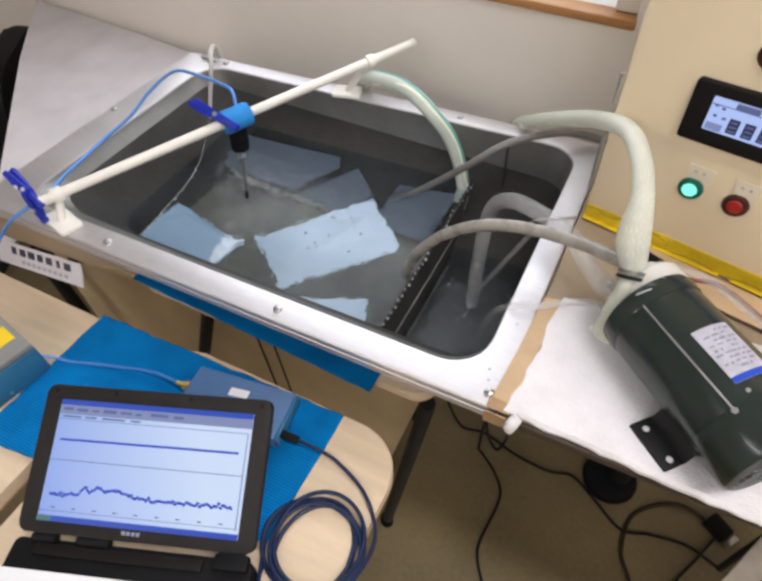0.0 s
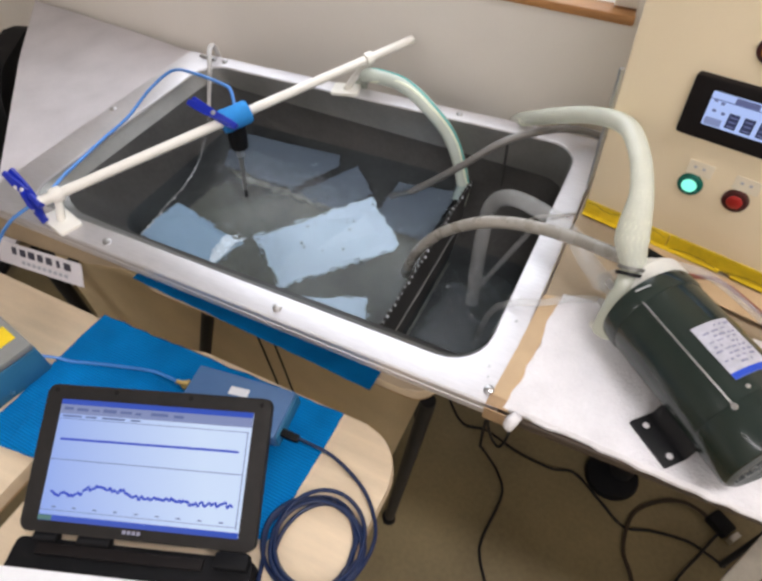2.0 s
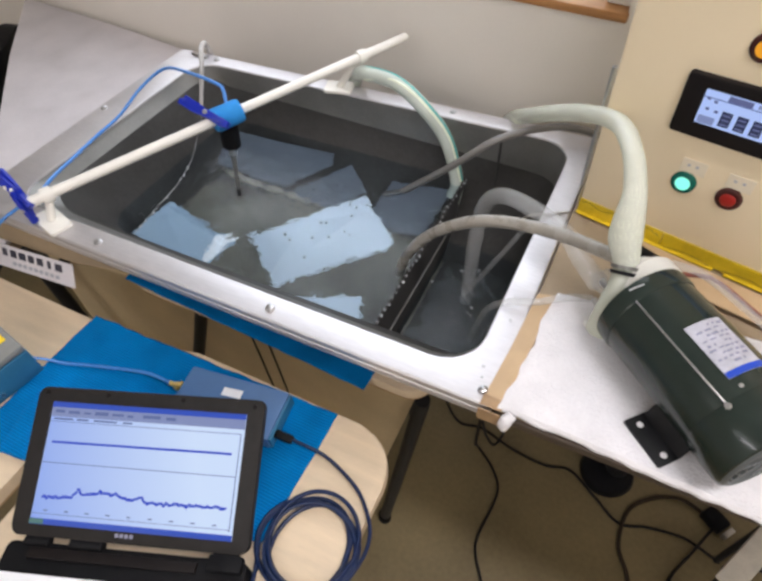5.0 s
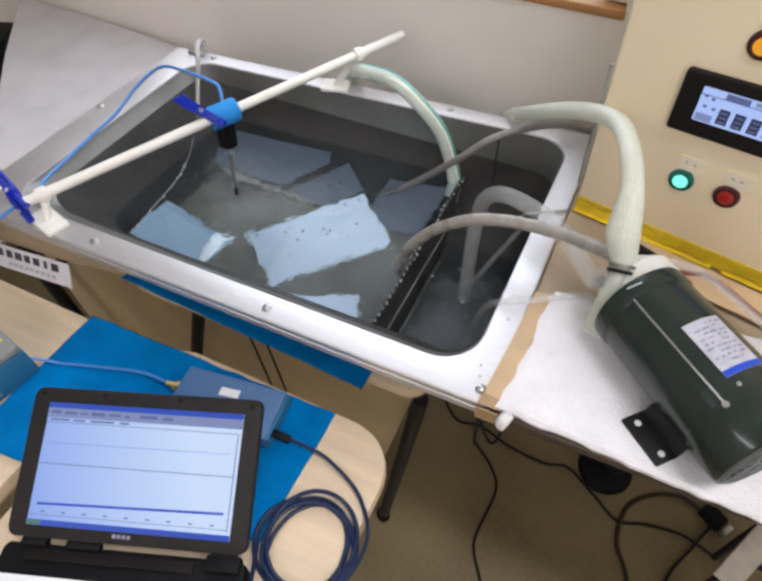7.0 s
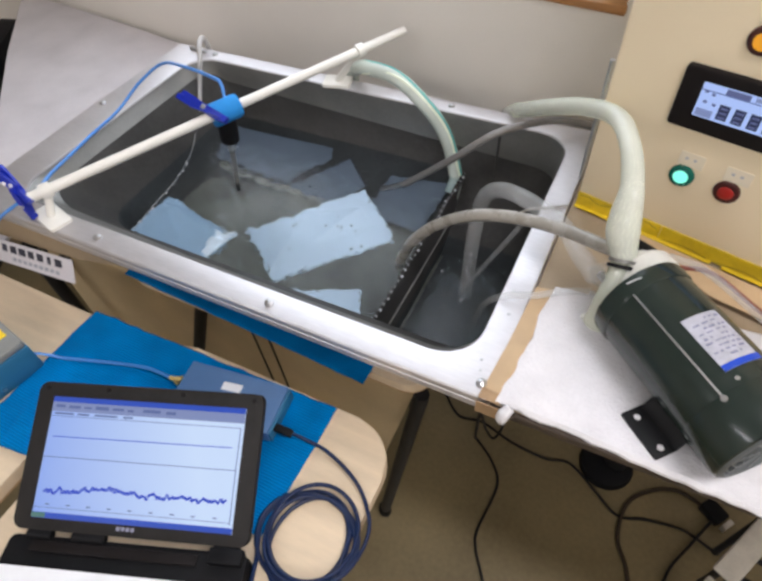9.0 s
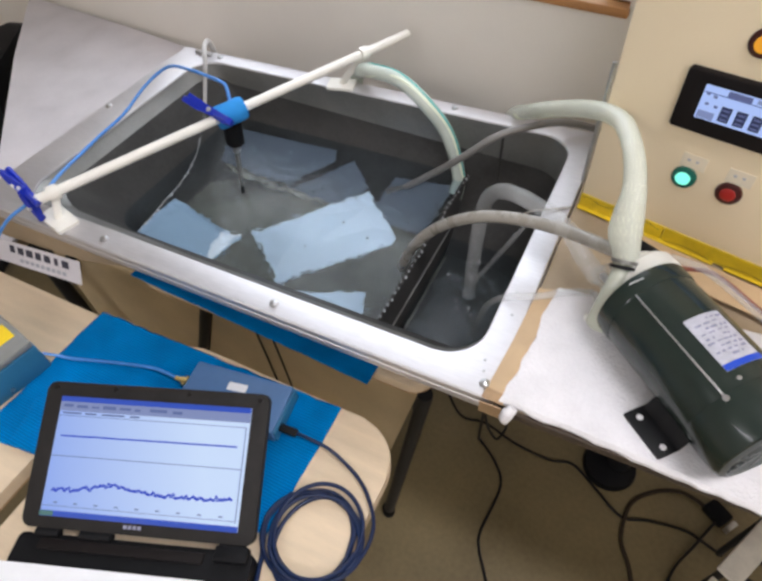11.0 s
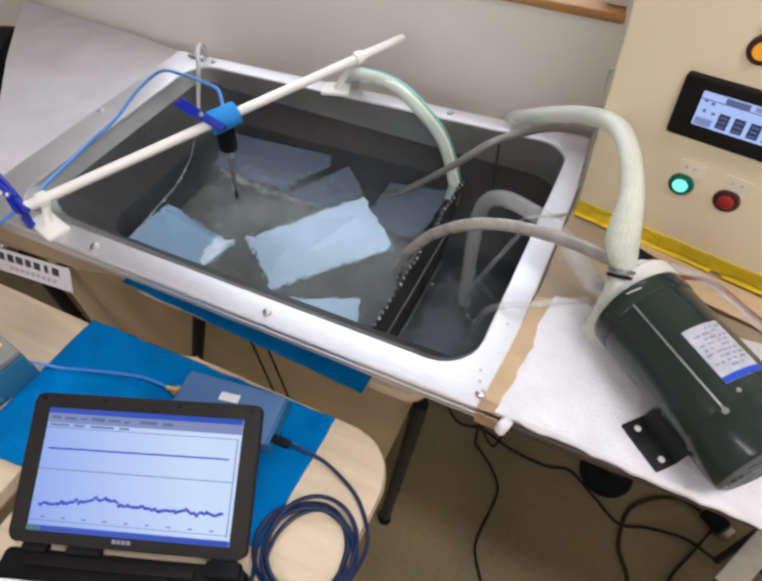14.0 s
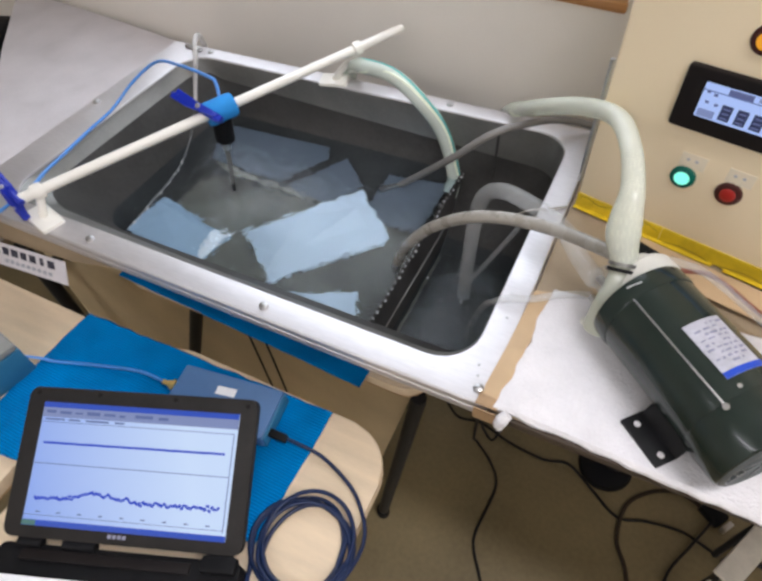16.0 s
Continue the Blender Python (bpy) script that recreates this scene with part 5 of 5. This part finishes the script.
hose("power_cable", [(-0.078, 0.467, 0.58), (-0.078, 0.52, 0.42), (-0.072, 0.56, 0.29), (-0.052, 0.566, 0.25), (-0.040, 0.575, 0.30), (-0.040, 0.53, 0.42), (-0.044, 0.492, 0.56)], 0.0030, RUBBER, "looped black cable hanging under the tank", "cable", n=8)
for x in (-0.545, -0.505):
    hose("lead_wire", [(x, 0.432, 0.66), (x + 0.004, 0.436, 0.5), (x + 0.01, 0.438, 0.3), (x + 0.02, 0.440, 0.02)], 0.0022, RUBBER, "thin dark wire hanging under the tank", "wire", n=8)
plug = thing("plug_socket", (0.475, 0.722, 0), "black moulded plug and socket lying on the floor", "plug")
part("socket", box((0.055, 0.04, 0.03), pose(0.475, 0.722, 0.0155, 0, 0, -35), 0.006), BLACK, plug)
part("pin_plate", box((0.012, 0.03, 0.022), pose(0.506, 0.700, 0.0155, 0, 0, -35), 0.002), CHROME, plug, "metal pin plate")
part("cable_plug", box((0.04, 0.028, 0.026), pose(0.545, 0.672, 0.0135, 0, 0, -35), 0.006), BLACK, plug)

cart = thing("folding_cart", (0.5, 0.5, 0), "white panelled folding cart with black bars", "cart")
CT = frame_from((0.408, 0.495, 0.30), (0.458, 0.592, 0.30))
part("panel", box((0.22, 0.042, 0.012), CT @ Matrix.Translation((0.085, -0.022, -0.006)), 0.003), CART_PANEL, cart, "grubby off-white panel")
part("panel", box((0.05, 0.085, 0.010), CT @ Matrix.Translation((-0.060, -0.048, -0.022)), 0.003), CART_PANEL, cart, "grubby off-white panel")
for i in range(3):
    part("bar", rod(CT @ Vector((-0.06 + 0.05 * i, -0.005, -0.02)), CT @ Vector((-0.03 + 0.05 * i, -0.12, 0.012)), 0.005, 10), BLACK_METAL, cart, "black steel bar")
for x in (-0.02, 0.16):
    for y in (-0.012, -0.034):
        part("leg", rod(CT @ Vector((x, y, -0.30)), CT @ Vector((x, y, -0.010)), 0.007, 10), BLACK_METAL, cart)


# ---- what moves ----
def lower_trace(s, t):
    """Height of the lower graph line, 0 at the screen's top, 1 at its foot."""
    if 6.1 < t < 7.9:
        return 0.80 - 0.035 * s + 0.03
    hump = 0.055 * math.exp(-((s - 0.33) / 0.13) ** 2) * (1 if t < 8 or t > 11 else 0.7)
    wob = 0.022 * noise.noise(Vector((s * 31, math.floor(t * 2) * 0.37, 2.0))) + 0.026 * noise.noise(Vector((s * 82, t * 0.7, 5.0)))
    spike = (0.05 * math.exp(-((s - 0.19) / 0.020) ** 2) + 0.035 * math.exp(-((s - (0.25 if t < 2.5 else 0.53)) / 0.022) ** 2)) if t < 6.1 else 0.015 * math.exp(-((s - 0.5) / 0.02) ** 2)
    return 0.785 - hump - 0.03 * s - wob - spike


def motions():
    times = [0.0, 1.0, 2.0, 3.0, 4.0, 5.9, 6.2, 7.6, 8.0, 9.0, 11.3, 12.5, 14.0, 15.0, 16.0]
    for kind, s, u, ob in TRACES:
        rows = []
        for t in times:
            if kind == "lower":
                v0, v1 = lower_trace(s - 0.0055, t), lower_trace(s + 0.0055, t)
                v = lower_trace(s, t)
                slope = -(v1 - v0) * (SCR_V1 - SCR_V0) / (0.011 * 0.915 * (SCR_U1 - SCR_U0))
            else:
                v = 0.338 - 0.010 * s + 0.003 * noise.noise(Vector((s * 30, t, 9.0)))
                slope = 0.0
            y = SCR_V1 - v * (SCR_V1 - SCR_V0)
            m = LID @ Matrix.Translation((u + 0.0025, y, 0.0015 if kind == "lower" else 0.0014)) @ Matrix.Rotation(math.atan(max(-1.5, min(1.5, slope))), 4, "Z")
            if kind == "upper":
                m = m @ Matrix.Rotation(radians(0 if t < 6.1 else 88 if t < 7.9 else 66 if t < 10 else 45 if t < 15 else 20), 4, "X")
            rows.append((t, world_of(ob.parent).inverted() @ m))
        walk(ob, rows)
    # the water's ripple sheet shifts to and fro, livelier between 3 and 9 seconds
    for ob, ph in ((water, 0.0), (sump, 1.3)):
        base = ob.matrix_basis.copy()
        rows = []
        for i in range(81):
            t = i * 0.2
            k = 1.0 if 2.8 < t < 9.5 else 0.45
            rows.append((t, Matrix.Translation((0, 0, 0)) @ base @ Matrix.Translation((0, 0.006 * k * math.sin(2.3 * t + ph), 0.0006 * math.sin(5 * t + ph))) @ pose(0, 0, 0, 0.25 * k * math.sin(7.1 * t + ph), 0.2 * k * math.sin(5.3 * t), 0)))
        walk(ob, rows)
    r = random.Random(11)
    for obs, z, amp in ((DRIFT, WATER_Z, 0.02), (SUMP_DRIFT, SUMP_Z, 0.012)):
        for ob in obs:
            x, y, a, b = ob.location.x, ob.location.y, r.uniform(0, 6), r.uniform(0.4, 1.1)
            sc = ob.scale.copy()
            leave, end_x, end_y = r.uniform(6.5, 11.5), WEIR_X - r.uniform(0.004, 0.012), min(0.80, max(0.46, y - r.uniform(-0.05, 0.10)))
            rows = []
            for t in [0.8 * i for i in range(21)]:
                k = min(1.0, max(0.0, (t - leave) / 2.4)) if obs is DRIFT else 0.0
                k = k * k * (3 - 2 * k)
                px, py = x + amp * math.sin(b * t + a), y + amp * math.cos(0.8 * b * t + a * 1.7)
                rows.append((t, Matrix.Translation((px + (end_x - px) * k, py + (end_y - py) * k, z + 0.0005))))
            walk(ob, rows)
            ob.scale = sc


motions()
